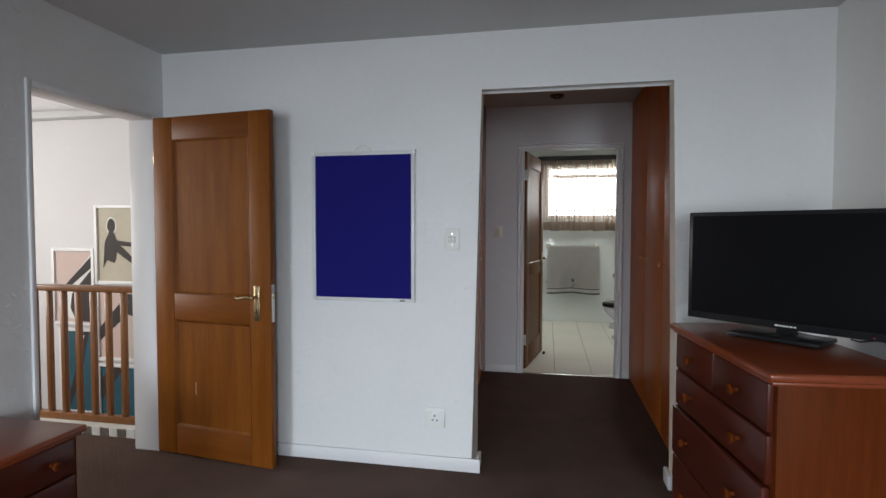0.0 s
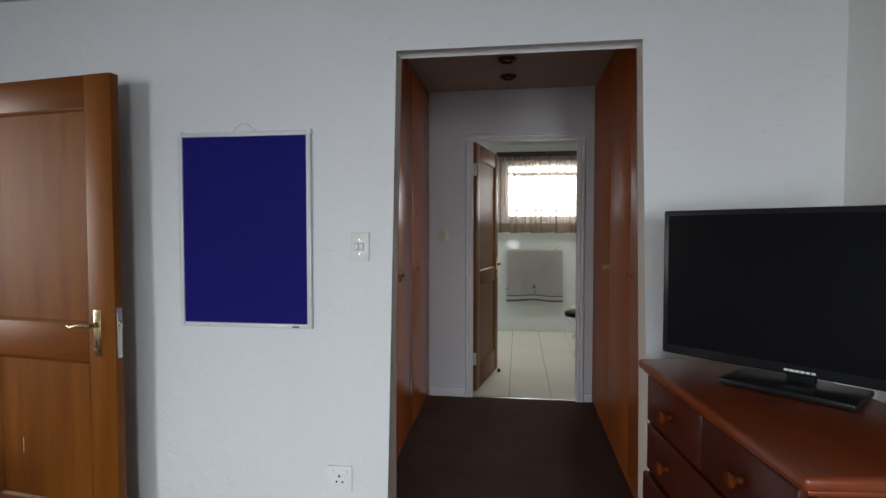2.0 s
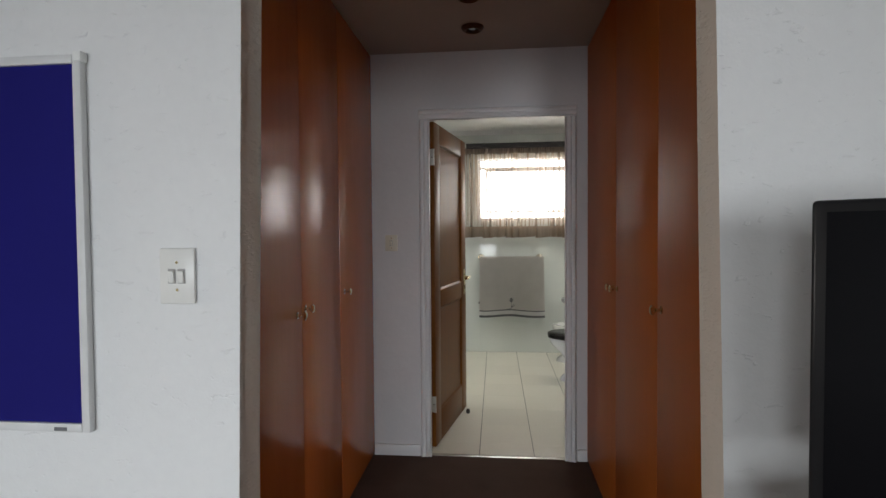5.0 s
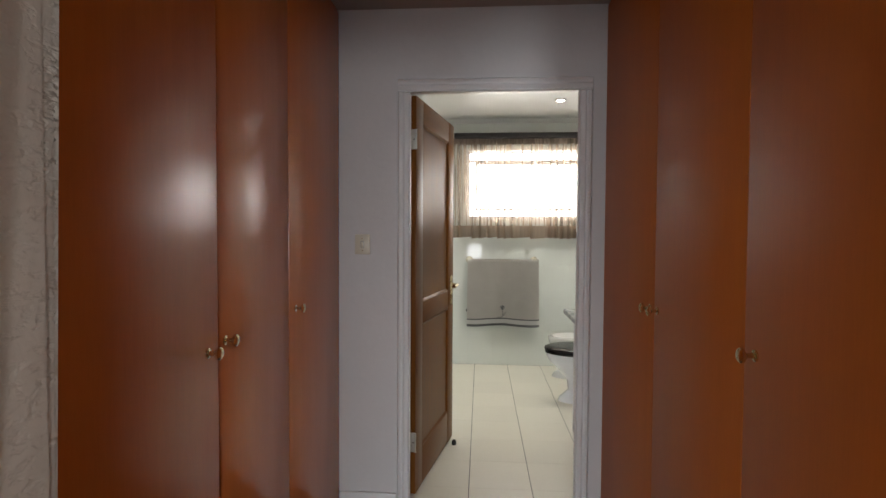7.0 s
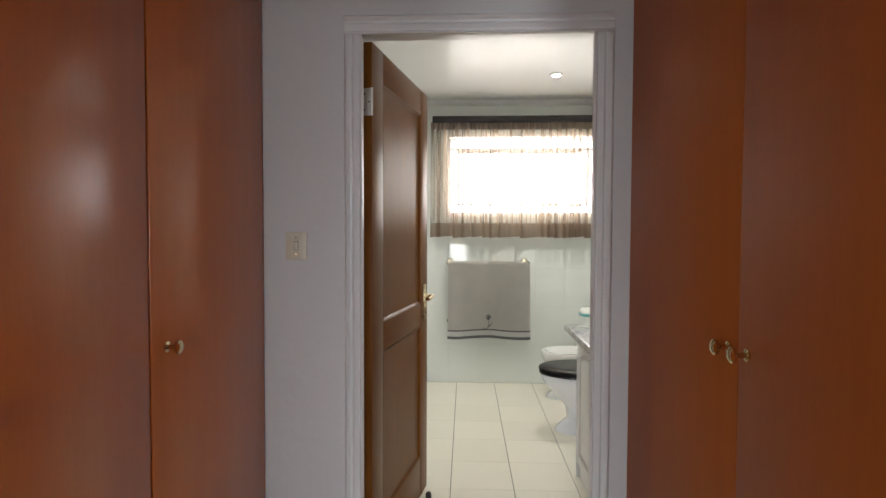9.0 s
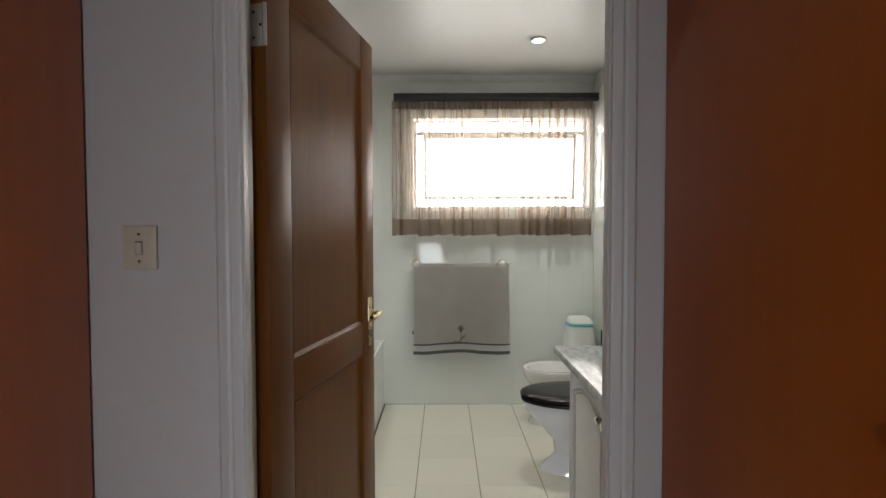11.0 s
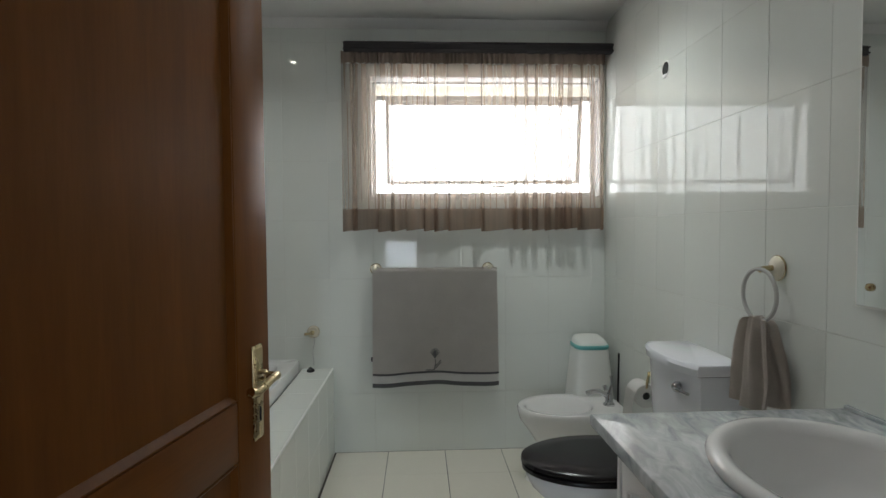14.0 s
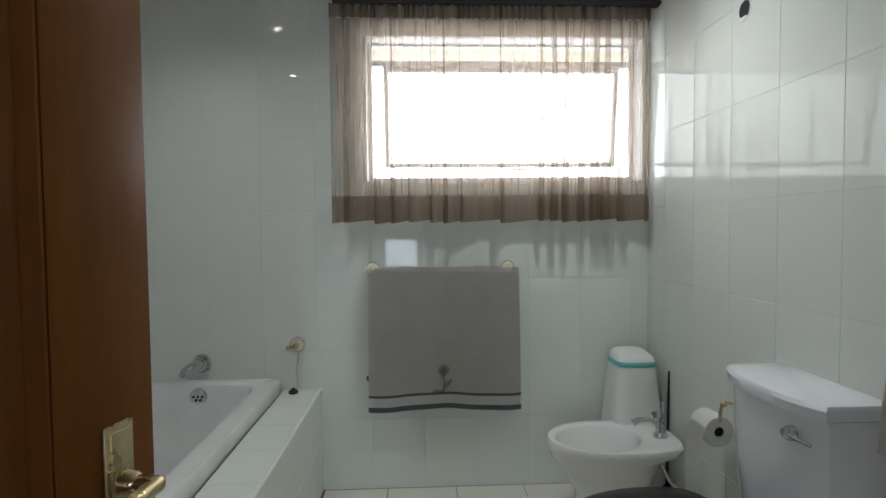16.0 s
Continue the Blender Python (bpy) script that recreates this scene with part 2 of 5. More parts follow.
def marble():
    mat = material("grey_marble", (0.68, 0.71, 0.72), 0.12, coat=0.3, second=(0.30, 0.33, 0.35), scale=9, contrast=0.36, fine=0.1, fine_scale=40)
    n = mat.node_tree.nodes
    tex = [x for x in n if x.bl_idname == "ShaderNodeTexNoise"][0]
    tex.inputs["Distortion"].default_value = 1.6
    mp = [x for x in n if x.bl_idname == "ShaderNodeMapping"][0]
    mp.inputs["Scale"].default_value, mp.inputs["Rotation"].default_value = (2.2, 0.9, 1), (0, 0, radians(-35))
    return mat


def sheer(name, colour, veil):
    """Thin curtain cloth: partly see-through, partly letting light through it."""
    mat = bpy.data.materials.new(name)
    mat.use_nodes = True
    n, l = mat.node_tree.nodes, mat.node_tree.links
    n.clear()
    out = n.new("ShaderNodeOutputMaterial")
    dif, tra, see = n.new("ShaderNodeBsdfDiffuse"), n.new("ShaderNodeBsdfTranslucent"), n.new("ShaderNodeBsdfTransparent")
    tc, wv = n.new("ShaderNodeTexCoord"), n.new("ShaderNodeTexNoise")
    mp = n.new("ShaderNodeMapping")
    mp.inputs["Scale"].default_value = (55, 4, 1.2)
    l.new(tc.outputs["Object"], mp.inputs["Vector"])
    l.new(mp.outputs["Vector"], wv.inputs["Vector"])
    wv.inputs["Scale"].default_value = 1.0
    ramp = n.new("ShaderNodeValToRGB")
    ramp.color_ramp.elements[0].color, ramp.color_ramp.elements[1].color = (*[c * 0.8 for c in colour], 1), (*colour, 1)
    l.new(wv.outputs["Fac"], ramp.inputs["Fac"])
    for s in (dif, tra):
        l.new(ramp.outputs["Color"], s.inputs["Color"])
    m1, m2 = n.new("ShaderNodeMixShader"), n.new("ShaderNodeMixShader")
    m1.inputs["Fac"].default_value = 0.72
    l.new(dif.outputs[0], m1.inputs[1])
    l.new(tra.outputs[0], m1.inputs[2])
    mr = n.new("ShaderNodeMapRange")
    mr.inputs["From Min"].default_value, mr.inputs["From Max"].default_value = 0.32, 0.68
    mr.inputs["To Min"].default_value, mr.inputs["To Max"].default_value = veil - 0.06, veil + 0.06
    l.new(wv.outputs["Fac"], mr.inputs["Value"])
    l.new(mr.outputs["Result"], m2.inputs["Fac"])
    l.new(see.outputs[0], m2.inputs[1])
    l.new(m1.outputs[0], m2.inputs[2])
    l.new(m2.outputs[0], out.inputs["Surface"])
    return mat


def glass(name):
    mat = bpy.data.materials.new(name)
    mat.use_nodes = True
    b = mat.node_tree.nodes["Principled BSDF"]
    b.inputs["Transmission Weight"].default_value, b.inputs["Roughness"].default_value, b.inputs["IOR"].default_value = 1.0, 0.02, 1.45
    return mat


def glow(name, colour, strength):
    mat = bpy.data.materials.new(name)
    mat.use_nodes = True
    b = mat.node_tree.nodes["Principled BSDF"]
    b.inputs["Base Color"].default_value = (*colour, 1)
    b.inputs["Emission Color"].default_value, b.inputs["Emission Strength"].default_value = (*colour, 1), strength
    return mat


M["marble"] = marble()
M["sheer"] = sheer("sheer_taupe_curtain", (0.50, 0.40, 0.32), 0.46)
M["sheer_hem"] = sheer("curtain_hem", (0.34, 0.25, 0.19), 0.84)
M["heading"] = material("curtain_heading_cloth", (0.31, 0.25, 0.21), 0.9, second=(0.26, 0.21, 0.175), scale=20, spec=0.1)
M["glass"] = glass("clear_glass")
M["sky_glow"] = glow("bright_sky", (0.97, 0.99, 1.0), 6.6)
M["bulb"] = glow("lit_bulb", (1.0, 0.95, 0.85), 60.0)
M["mirror"] = material("mirror_silver", (0.88, 0.90, 0.89), 0.01, metal=1.0, second=(0.88, 0.90, 0.89))

# ---------------------------------------------------------------- mesh helpers


def finish(bm, mat, name, smooth=35):
    me = bpy.data.meshes.new(name)
    bmesh.ops.recalc_face_normals(bm, faces=bm.faces)
    if smooth:
        for f in bm.faces:
            f.smooth = max(abs(c) for c in f.normal) < 0.9999 or f.calc_area() < 0.002
    bm.to_mesh(me)
    bm.free()
    if smooth:
        me.set_sharp_from_angle(angle=radians(smooth))
    me.materials.append(mat)
    return me


def part(name, bm, mat, parent=None, label="", smooth=35):
    """One mesh object, under a thing or a part where parent is given."""
    ob = new(name, finish(bm, mat, name, smooth))
    ob.parent = parent
    return tagged(ob, label) if label else ob


def structure(name, bm, mat, label, category, smooth=35):
    return tagged(part(name, bm, mat, None, "", smooth), label, category, kind="structure")


def thing(name, m, label, category, group=""):
    ob = new(name)
    ob.empty_display_size = 0.1
    ob.matrix_world = m
    return tagged(ob, label, category, group)


def box(x0, x1, y0, y1, z0, z1, r=0.0, bm=None, seg=2):
    """A box, with rounded edges where r is given, alone or added to bm."""
    one = bmesh.new()
    v = [one.verts.new((x, y, z)) for x in (x0, x1) for y in (y0, y1) for z in (z0, z1)]
    for f in ((0, 1, 3, 2), (4, 6, 7, 5), (0, 4, 5, 1), (2, 3, 7, 6), (0, 2, 6, 4), (1, 5, 7, 3)):
        one.faces.new([v[i] for i in f])
    if r:
        bmesh.ops.bevel(one, geom=list(one.edges), offset=r, segments=seg, profile=0.5, affect="EDGES")
    return joined(bm, one)


def joined(bm, one):
    if bm is None:
        return one
    me = bpy.data.meshes.new("joined")
    one.to_mesh(me)
    one.free()
    bm.from_mesh(me)
    bpy.data.meshes.remove(me)
    return bm


def lathe(profile, m=Matrix(), seg=24, bm=None, sx=1.0, sy=1.0):
    """A turned shape: rows of radius and height about z, set at m."""
    one = bmesh.new()
    rings = []
    for r, z in profile:
        if r < 1e-5:
            rings.append([one.verts.new((0, 0, z))])
        else:
            rings.append([one.verts.new((r * sx * math.cos(2 * math.pi * i / seg), r * sy * math.sin(2 * math.pi * i / seg), z)) for i in range(seg)])
    for a, b in zip(rings, rings[1:]):
        for i in range(seg):
            j = (i + 1) % seg
            q = [a[i % len(a)], a[j % len(a)], b[j % len(b)], b[i % len(b)]]
            q = [p for k, p in enumerate(q) if p not in q[:k]]
            if len(q) > 2:
                one.faces.new(q)
    bmesh.ops.transform(one, matrix=m, verts=one.verts)
    return joined(bm, one)


def tube(points, r, seg=10, bm=None, ends=True, closed=False):
    """A round bar along points; r may be a list."""
    one = bmesh.new()
    pts = [Vector(p) for p in points]
    rs = r if isinstance(r, (list, tuple)) else [r] * len(pts)
    rings, up = [], None
    for i, p in enumerate(pts):
        a, b = (pts[i - 1], pts[(i + 1) % len(pts)]) if closed else (pts[max(i - 1, 0)], pts[min(i + 1, len(pts) - 1)])
        d = (b - a).normalized()
        up = d.orthogonal() if up is None else (up - up.project(d))
        up.normalize()
        side = d.cross(up)
        rings.append([one.verts.new(p + (up * math.cos(2 * math.pi * k / seg) + side * math.sin(2 * math.pi * k / seg)) * rs[i]) for k in range(seg)])
    pairs = list(zip(rings, rings[1:])) + ([(rings[-1], rings[0])] if closed else [])
    for a, b in pairs:
        for k in range(seg):
            one.faces.new((a[k], a[(k + 1) % seg], b[(k + 1) % seg], b[k]))
    if ends and not closed:
        one.faces.new(rings[0])
        one.faces.new(rings[-1])
    return joined(bm, one)


def loft(rings, bm=None, caps=(True, True)):
    """A skin over closed rings of points, each with the same count."""
    one = bmesh.new()
    vs = [[one.verts.new(p) for p in ring] for ring in rings]
    k = len(vs[0])
    for a, b in zip(vs, vs[1:]):
        for i in range(k):
            one.faces.new((a[i], a[(i + 1) % k], b[(i + 1) % k], b[i]))
    if caps[0]:
        one.faces.new(vs[0])
    if caps[1]:
        one.faces.new(vs[-1])
    return joined(bm, one)


def oval(cx, cy, z, rx, ry, n=40, power=2.0):
    pts = []
    for i in range(n):
        c, s = math.cos(2 * math.pi * i / n), math.sin(2 * math.pi * i / n)
        pts.append((cx + rx * math.copysign(abs(c) ** (2 / power), c), cy + ry * math.copysign(abs(s) ** (2 / power), s), z))
    return pts


def plate(outline, depth, place, r=0.0, bevel_at=None):
    """A flat shape (u, v) pushed out by depth; place maps (u, v, w) to the world. bevel_at picks rounded edges by their (u, v) ends."""
    bm = bmesh.new()
    low = [bm.verts.new((u, v, 0)) for u, v in outline]
    top = [bm.verts.new((u, v, depth)) for u, v in outline]
    bm.faces.new(low)
    bm.faces.new(top)
    k = len(low)
    for i in range(k):
        bm.faces.new((low[i], low[(i + 1) % k], top[(i + 1) % k], top[i]))
    if r:
        edges = [e for e in bm.edges if abs(e.verts[0].co.z - e.verts[1].co.z) < 1e-6 and (bevel_at is None or all(bevel_at(v.co.x, v.co.y) for v in e.verts))]
        bmesh.ops.bevel(bm, geom=edges, offset=r, segments=3, profile=0.5, affect="EDGES")
    for v in bm.verts:
        v.co = Vector(place(*v.co))
    return bm


def door_outline(a, b, top, openings):
    """Outline of a wall from a to b with openings (from, to, height) that reach the floor."""
    pts = [(a, 0)]
    for u0, u1, h in openings:
        pts += [(u0, 0), (u0, h), (u1, h), (u1, 0)]
    return pts + [(b, 0), (b, top), (a, top)]


def sheet(nx, nz, f, thick, bm=None):
    """A cloth of nx by nz cells on f(u, v), given a thickness along y."""
    one = bmesh.new()
    front = [[one.verts.new(f(i / nx, j / nz)) for j in range(nz + 1)] for i in range(nx + 1)]
    for i in range(nx):
        for j in range(nz):
            one.faces.new((front[i][j], front[i + 1][j], front[i + 1][j + 1], front[i][j + 1]))
    if thick:
        bmesh.ops.solidify(one, geom=list(one.faces), thickness=thick)
    return joined(bm, one)


# ---------------------------------------------------------------- plan, in metres
WA, WA2 = 3.125, 3.225            # bedroom wall with the passage
WB, WB2 = 5.20, 5.31              # wall with the bathroom door
WC = 8.075                        # tiled window wall
XL, XR = -2.35, 1.257             # bedroom side walls
BXL, BXR = -1.30, 1.315           # bathroom side walls
CL, CR = -0.632, 0.652            # cupboard fronts
BED_TOP, LOBBY_TOP, BATH_TOP = 2.375, 2.445, 2.515

# ---------------------------------------------------------------- shell: bedroom
structure("floor_carpet", box(-2.5, 1.40, -2.7, WB + 0.03, -0.10, 0.0), M["carpet"], "dark brown short-pile carpet, slightly worn", "carpet", 0)
outline = door_outline(-2.35, XR, BED_TOP, [(-0.443, 0.566, 2.096)])
passage_wall = structure("wall_passage", plate(outline, WA2 - WA, lambda u, v, w: (u, WA + w, v), 0.024, lambda u, v: -0.46 < u < 0.58 and v < 2.12),
          M["plaster"], "rough white bagged plaster wall with a wide open passage", "wall")
passage_wall.data.materials.append(M["plaster_bounce"])
for f in passage_wall.data.polygons:
    if abs(f.normal.x) > 0.85 and -0.5 < f.center.x < 0.6:
        f.material_index = 1
outline = door_outline(-2.7, WA2, BED_TOP, [(2.27, 3.04, 1.985)])
structure("wall_landing_door", plate(outline, 0.15, lambda u, v, w: (XL - w, u, v), 0.008, lambda u, v: 2.2 < u < 3.1 and v < 2.0),
          M["plaster"], "white plaster wall with the landing doorway", "wall")
structure("wall_bedroom_side", box(XR, XR + 0.15, -2.7, WA2, 0, BED_TOP), M["plaster"], "rough white plaster bedroom side wall", "wall")
bm = box(-2.35, -2.16, -2.75, -2.60, 0, BED_TOP)
box(-1.28, -0.72, -2.75, -2.60, 0, BED_TOP, bm=bm)
box(-2.16, -1.28, -2.75, -2.60, 0, 0.50, bm=bm)
box(-2.16, -1.28, -2.75, -2.60, 1.90, BED_TOP, bm=bm)
box(0.16, 0.76, -2.75, -2.60, 0, BED_TOP, bm=bm)
box(-0.72, 0.16, -2.75, -2.60, 0, 0.15, bm=bm)
box(-0.72, 0.16, -2.75, -2.60, 1.10, BED_TOP, bm=bm)
box(0.76, XR, -2.75, -2.60, 0, 0.65, bm=bm)
box(0.76, XR, -2.75, -2.60, 2.05, BED_TOP, bm=bm)
structure("wall_bedroom_back", bm, M["plaster"], "unseen white plaster wall with three openings added for light", "wall")
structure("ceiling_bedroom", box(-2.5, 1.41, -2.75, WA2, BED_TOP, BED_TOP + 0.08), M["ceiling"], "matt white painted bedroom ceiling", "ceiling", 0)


def skirting(name, x0, x1, y0, y1, h=0.075):
    bm = box(x0, x1, y0, y1, 0.0, h, 0.005)
    return structure(name, bm, M["white_paint"], "white painted skirting board", "skirting")


skirting("baseboard_bedroom", -2.33, -0.418, WA - 0.016, WA - 0.002)
skirting("baseboard_reveal", -0.445, -0.425, WA, WA2 + 0.01)
skirting("baseboard_reveal", 0.545, 0.568, WA - 0.01, WA2 + 0.01)
skirting("baseboard_bedroom", 0.57, 1.25, WA - 0.016, WA - 0.002)

# door frame in the landing doorway
bm = box(XL - 0.15, XL + 0.012, 3.022, 3.052, 0, 2.0, 0.004)
structure("door_frame", bm, M["white_paint"], "white painted timber door frame post", "door frame")
bm = box(XL - 0.15, XL + 0.012, 2.262, 2.285, 0, 2.0, 0.004)
structure("door_frame", bm, M["white_paint"], "white painted timber door frame post", "door frame")
bm = box(XL - 0.15, XL + 0.012, 2.286, 3.021, 1.965, 1.995, 0.004)
structure("door_frame", bm, M["white_paint"], "white painted timber door frame head", "door frame")

# ---------------------------------------------------------------- shell: passage with cupboards
LEFT_SEAMS, RIGHT_SEAMS = (3.235, 3.94, 4.51, WB - 0.005), (3.235, 3.848, 4.462, WB - 0.005)
outline = door_outline(-1.30, BXR + 0.10, BATH_TOP, [(-0.33, 0.592, 2.085)])
structure("wall_bathroom_door", plate(outline, WB2 - WB, lambda u, v, w: (u, WB + w, v)), M["plaster_smooth"], "white painted wall with the bathroom doorway", "wall")
structure("wall_cupboard_back", box(-1.30, -1.20, WA2, WB, 0, LOBBY_TOP), M["plaster_smooth"], "plain wall behind the cupboards", "wall")
structure("wall_cupboard_back", box(1.22, 1.32, WA2, WB, 0, LOBBY_TOP), M["plaster_smooth"], "plain wall behind the cupboards", "wall")
structure("ceiling_passage", box(-1.30, 1.32, WA2, WB, LOBBY_TOP, LOBBY_TOP + 0.08), M["passage_ceiling"], "even tan passage ceiling", "ceiling", 0)
skirting("baseboard_passage", CL, -0.345, WB - 0.016, WB - 0.002, 0.07)
skirting("baseboard_passage", 0.592, CR, WB - 0.016, WB - 0.002, 0.07)


def knob(parent, x, y, z, way):
    """A turned brass knob on a cupboard front; way is the side it points to."""
    prof = [(0.0, -0.002), (0.013, -0.002), (0.013, 0.003), (0.006, 0.006), (0.0055, 0.018), (0.009, 0.022), (0.0165, 0.027), (0.0165, 0.033), (0.011, 0.037), (0.0, 0.038)]
    return part("knob", lathe(prof, pose(x, y, z, 0, 90 * way, 0), 20), M["knob_brass"], parent, "turned brass knob")


def cupboard(y0, y1, face, way, knob_y, knob_z, ajar=0.0, label="", group="", swing=0.0, gap=0.004):
    """One tall cupboard of a built-in row: a carcass and a door up to the ceiling."""
    t = thing("cupboard", pose(face, (y0 + y1) / 2, 0), label, "cupboard", group)
    w = (y1 - y0) / 2
    bm = box(-0.50 if way > 0 else 0.022, -0.022 if way > 0 else 0.50, -w, w, 0, LOBBY_TOP - 0.004)
    part("carcass", bm, M["cupboard_dark"], t, "dark cupboard carcass", 0)
    d0, d1 = sorted((-0.020 * way, 0.0))
    bm = box(d0 + ajar * way, d1 + ajar * way, -w + gap, w - gap, 0.012, LOBBY_TOP - 0.010, 0.0025)
    door = part("door", bm, M["veneer" if way > 0 else "veneer_dull"], t, "tall flush reddish-brown veneered door")
    knob(door, ajar * way, knob_y - (y0 + y1) / 2, knob_z, way)
    hinge = -w if swing >= 0 else w
    door.matrix_local = pose(0, hinge, 0) @ pose(0, 0, 0, 0, 0, -swing) @ pose(0, -hinge, 0)
    return t


GL, GR = "cupboards along one side of the passage", "cupboards along the other side of the passage"
cupboard(LEFT_SEAMS[0], LEFT_SEAMS[1], CL, 1, 3.886, 1.066, 0.002, "tall reddish-brown veneered built-in cupboard, door slightly ajar", GL, 2.0)
cupboard(LEFT_SEAMS[1], LEFT_SEAMS[2], CL, 1, 3.985, 1.078, 0.0, "tall reddish-brown veneered built-in cupboard, door slightly ajar", GL, -2.0)
cupboard(LEFT_SEAMS[2], LEFT_SEAMS[3], CL, 1, 4.575, 1.078, 0.0, "tall reddish-brown veneered built-in cupboard beside bathroom door", GL)
cupboard(RIGHT_SEAMS[0], RIGHT_SEAMS[1], CR, -1, 3.798, 1.108, 0.0, "tall reddish-brown veneered built-in cupboard, closed", GR, 0, 0.0012)
cupboard(RIGHT_SEAMS[1], RIGHT_SEAMS[2], CR, -1, 4.425, 1.110, 0.0, "tall reddish-brown veneered built-in cupboard, closed", GR, 0, 0.0012)
cupboard(RIGHT_SEAMS[2], RIGHT_SEAMS[3], CR, -1, 4.500, 1.110, 0.0, "tall reddish-brown veneered built-in cupboard beside bathroom door", GR, 0, 0.0012)

# moulded architrave and lining of the bathroom door
def architrave(name, x0, x1, z0, z1, upright, inner):
    """A moulded strip: thick quirked outer edge, a hollow, a round and a small bead at the inner side."""
    w = (x1 - x0) if upright else (z1 - z0)
    prof = [(0, 0), (1, 0), (1, 0.013), (0.93, 0.016), (0.87, 0.013), (0.84, 0.010), (0.76, 0.011), (0.66, 0.017), (0.54, 0.020), (0.46, 0.017),
            (0.43, 0.013), (0.34, 0.012), (0.28, 0.015), (0.24, 0.022), (0.12, 0.026), (0.03, 0.022), (0, 0.015)]
    flip = lambda q: q if inner > 0 else 1 - q
    if upright:
        bm = plate([(flip(a) * w, b) for a, b in prof], z1 - z0, lambda u, v, q: (x0 + u, WB - 0.002 - v, z0 + q))
    else:
        bm = plate([((1 - a) * w, b) for a, b in prof], x1 - x0, lambda u, v, q: (x0 + q, WB - 0.002 - v, z0 + u))
    structure(name, bm, M["white_paint"], "white moulded door architrave", "architrave", 50)


architrave("architrave", -0.340, -0.278, 0, 2.040, True, 1)
architrave("architrave", 0.523, 0.586, 0, 2.040, True, -1)
architrave("architrave", -0.340, 0.586, 2.042, 2.104, False, 1)
for x0, x1, z0, z1 in ((-0.329, -0.304, 0, 2.060), (0.577, 0.591, 0, 2.060), (-0.329, 0.591, 2.062, 2.084)):
    structure("door_lining", box(x0, x1, WB - 0.004, WB2 + 0.006, z0, z1, 0.003), M["white_paint"], "white painted door lining", "door frame")
for x0, x1, z0, z1 in ((-0.330, -0.279, 0, 2.041), (0.524, 0.592, 0, 2.041), (-0.330, 0.592, 2.043, 2.084)):
    structure("door_stop_bead", box(x0, x1, WB - 0.001, WB + 0.022, z0, z1, 0.003), M["white_paint"], "white painted rebate of the door frame", "door frame")
structure("door_threshold", box(-0.303, 0.576, WB + 0.005, WB + 0.035, -0.02, 0.004, 0.002), M["steel"], "thin metal threshold strip", "threshold")


# ---------------------------------------------------------------- doors
def lever_handle(parent, x, z, face, way):
    """Backplate with keyhole and a scrolled lever; way is the side of the leaf, lever points to -x."""
    bm = box(x - 0.019, x + 0.019, min(face, face + 0.004 * way), max(face, face + 0.004 * way), z - 0.125, z + 0.065, 0.0018)
    box(x - 0.0145, x + 0.0145, min(face + 0.004 * way, face + 0.007 * way), max(face + 0.004 * way, face + 0.007 * way), z - 0.118, z + 0.058, 0.001, bm)
    hp = part("handle_plate", bm, M["brass"], parent, "brass door backplate")
    f = face + 0.007 * way
    part("keyhole", box(x - 0.003, x + 0.003, f - 0.0006, f + 0.0006, z - 0.088, z - 0.060), M["hole_shade"], hp)
    bm = lathe([(0.0, 0), (0.012, 0), (0.011, 0.012), (0.008, 0.016), (0.008, 0.04), (0.0, 0.042)], pose(x, f, z + 0.005, -90 * way), 16)
    pts = [(x, f + 0.036 * way, z + 0.005), (x - 0.03, f + 0.042 * way, z + 0.008), (x - 0.06, f + 0.043 * way, z + 0.003), (x - 0.088, f + 0.040 * way, z - 0.003), (x - 0.105, f + 0.036 * way, z + 0.002)]
    tube(pts, [0.0085, 0.008, 0.0075, 0.008, 0.0095], 12, bm)
    part("lever", bm, M["brass"], hp, "brass lever handle")


def sloped_frame(c0, c1, e0, e1, outer, inner, wide):
    """Four mitred slopes that fall from the face of the rails to the panel."""
    bm = bmesh.new()
    ring = lambda d, y: [bm.verts.new(p) for p in ((c0 + d, y, e0 + d), (c1 - d, y, e0 + d), (c1 - d, y, e1 - d), (c0 + d, y, e1 - d))]
    base = outer * 0.4
    rows = [ring(0, base), ring(0, outer), ring(wide * 0.2, outer * 0.97), ring(wide * 0.8, inner + (outer - inner) * 0.22), ring(wide, inner), ring(wide, base)]
    for a, b in zip(rows, rows[1:] + rows[:1]):
        for k in range(4):
            bm.faces.new((a[k], a[(k + 1) % 4], b[(k + 1) % 4], b[k]))
    return bm


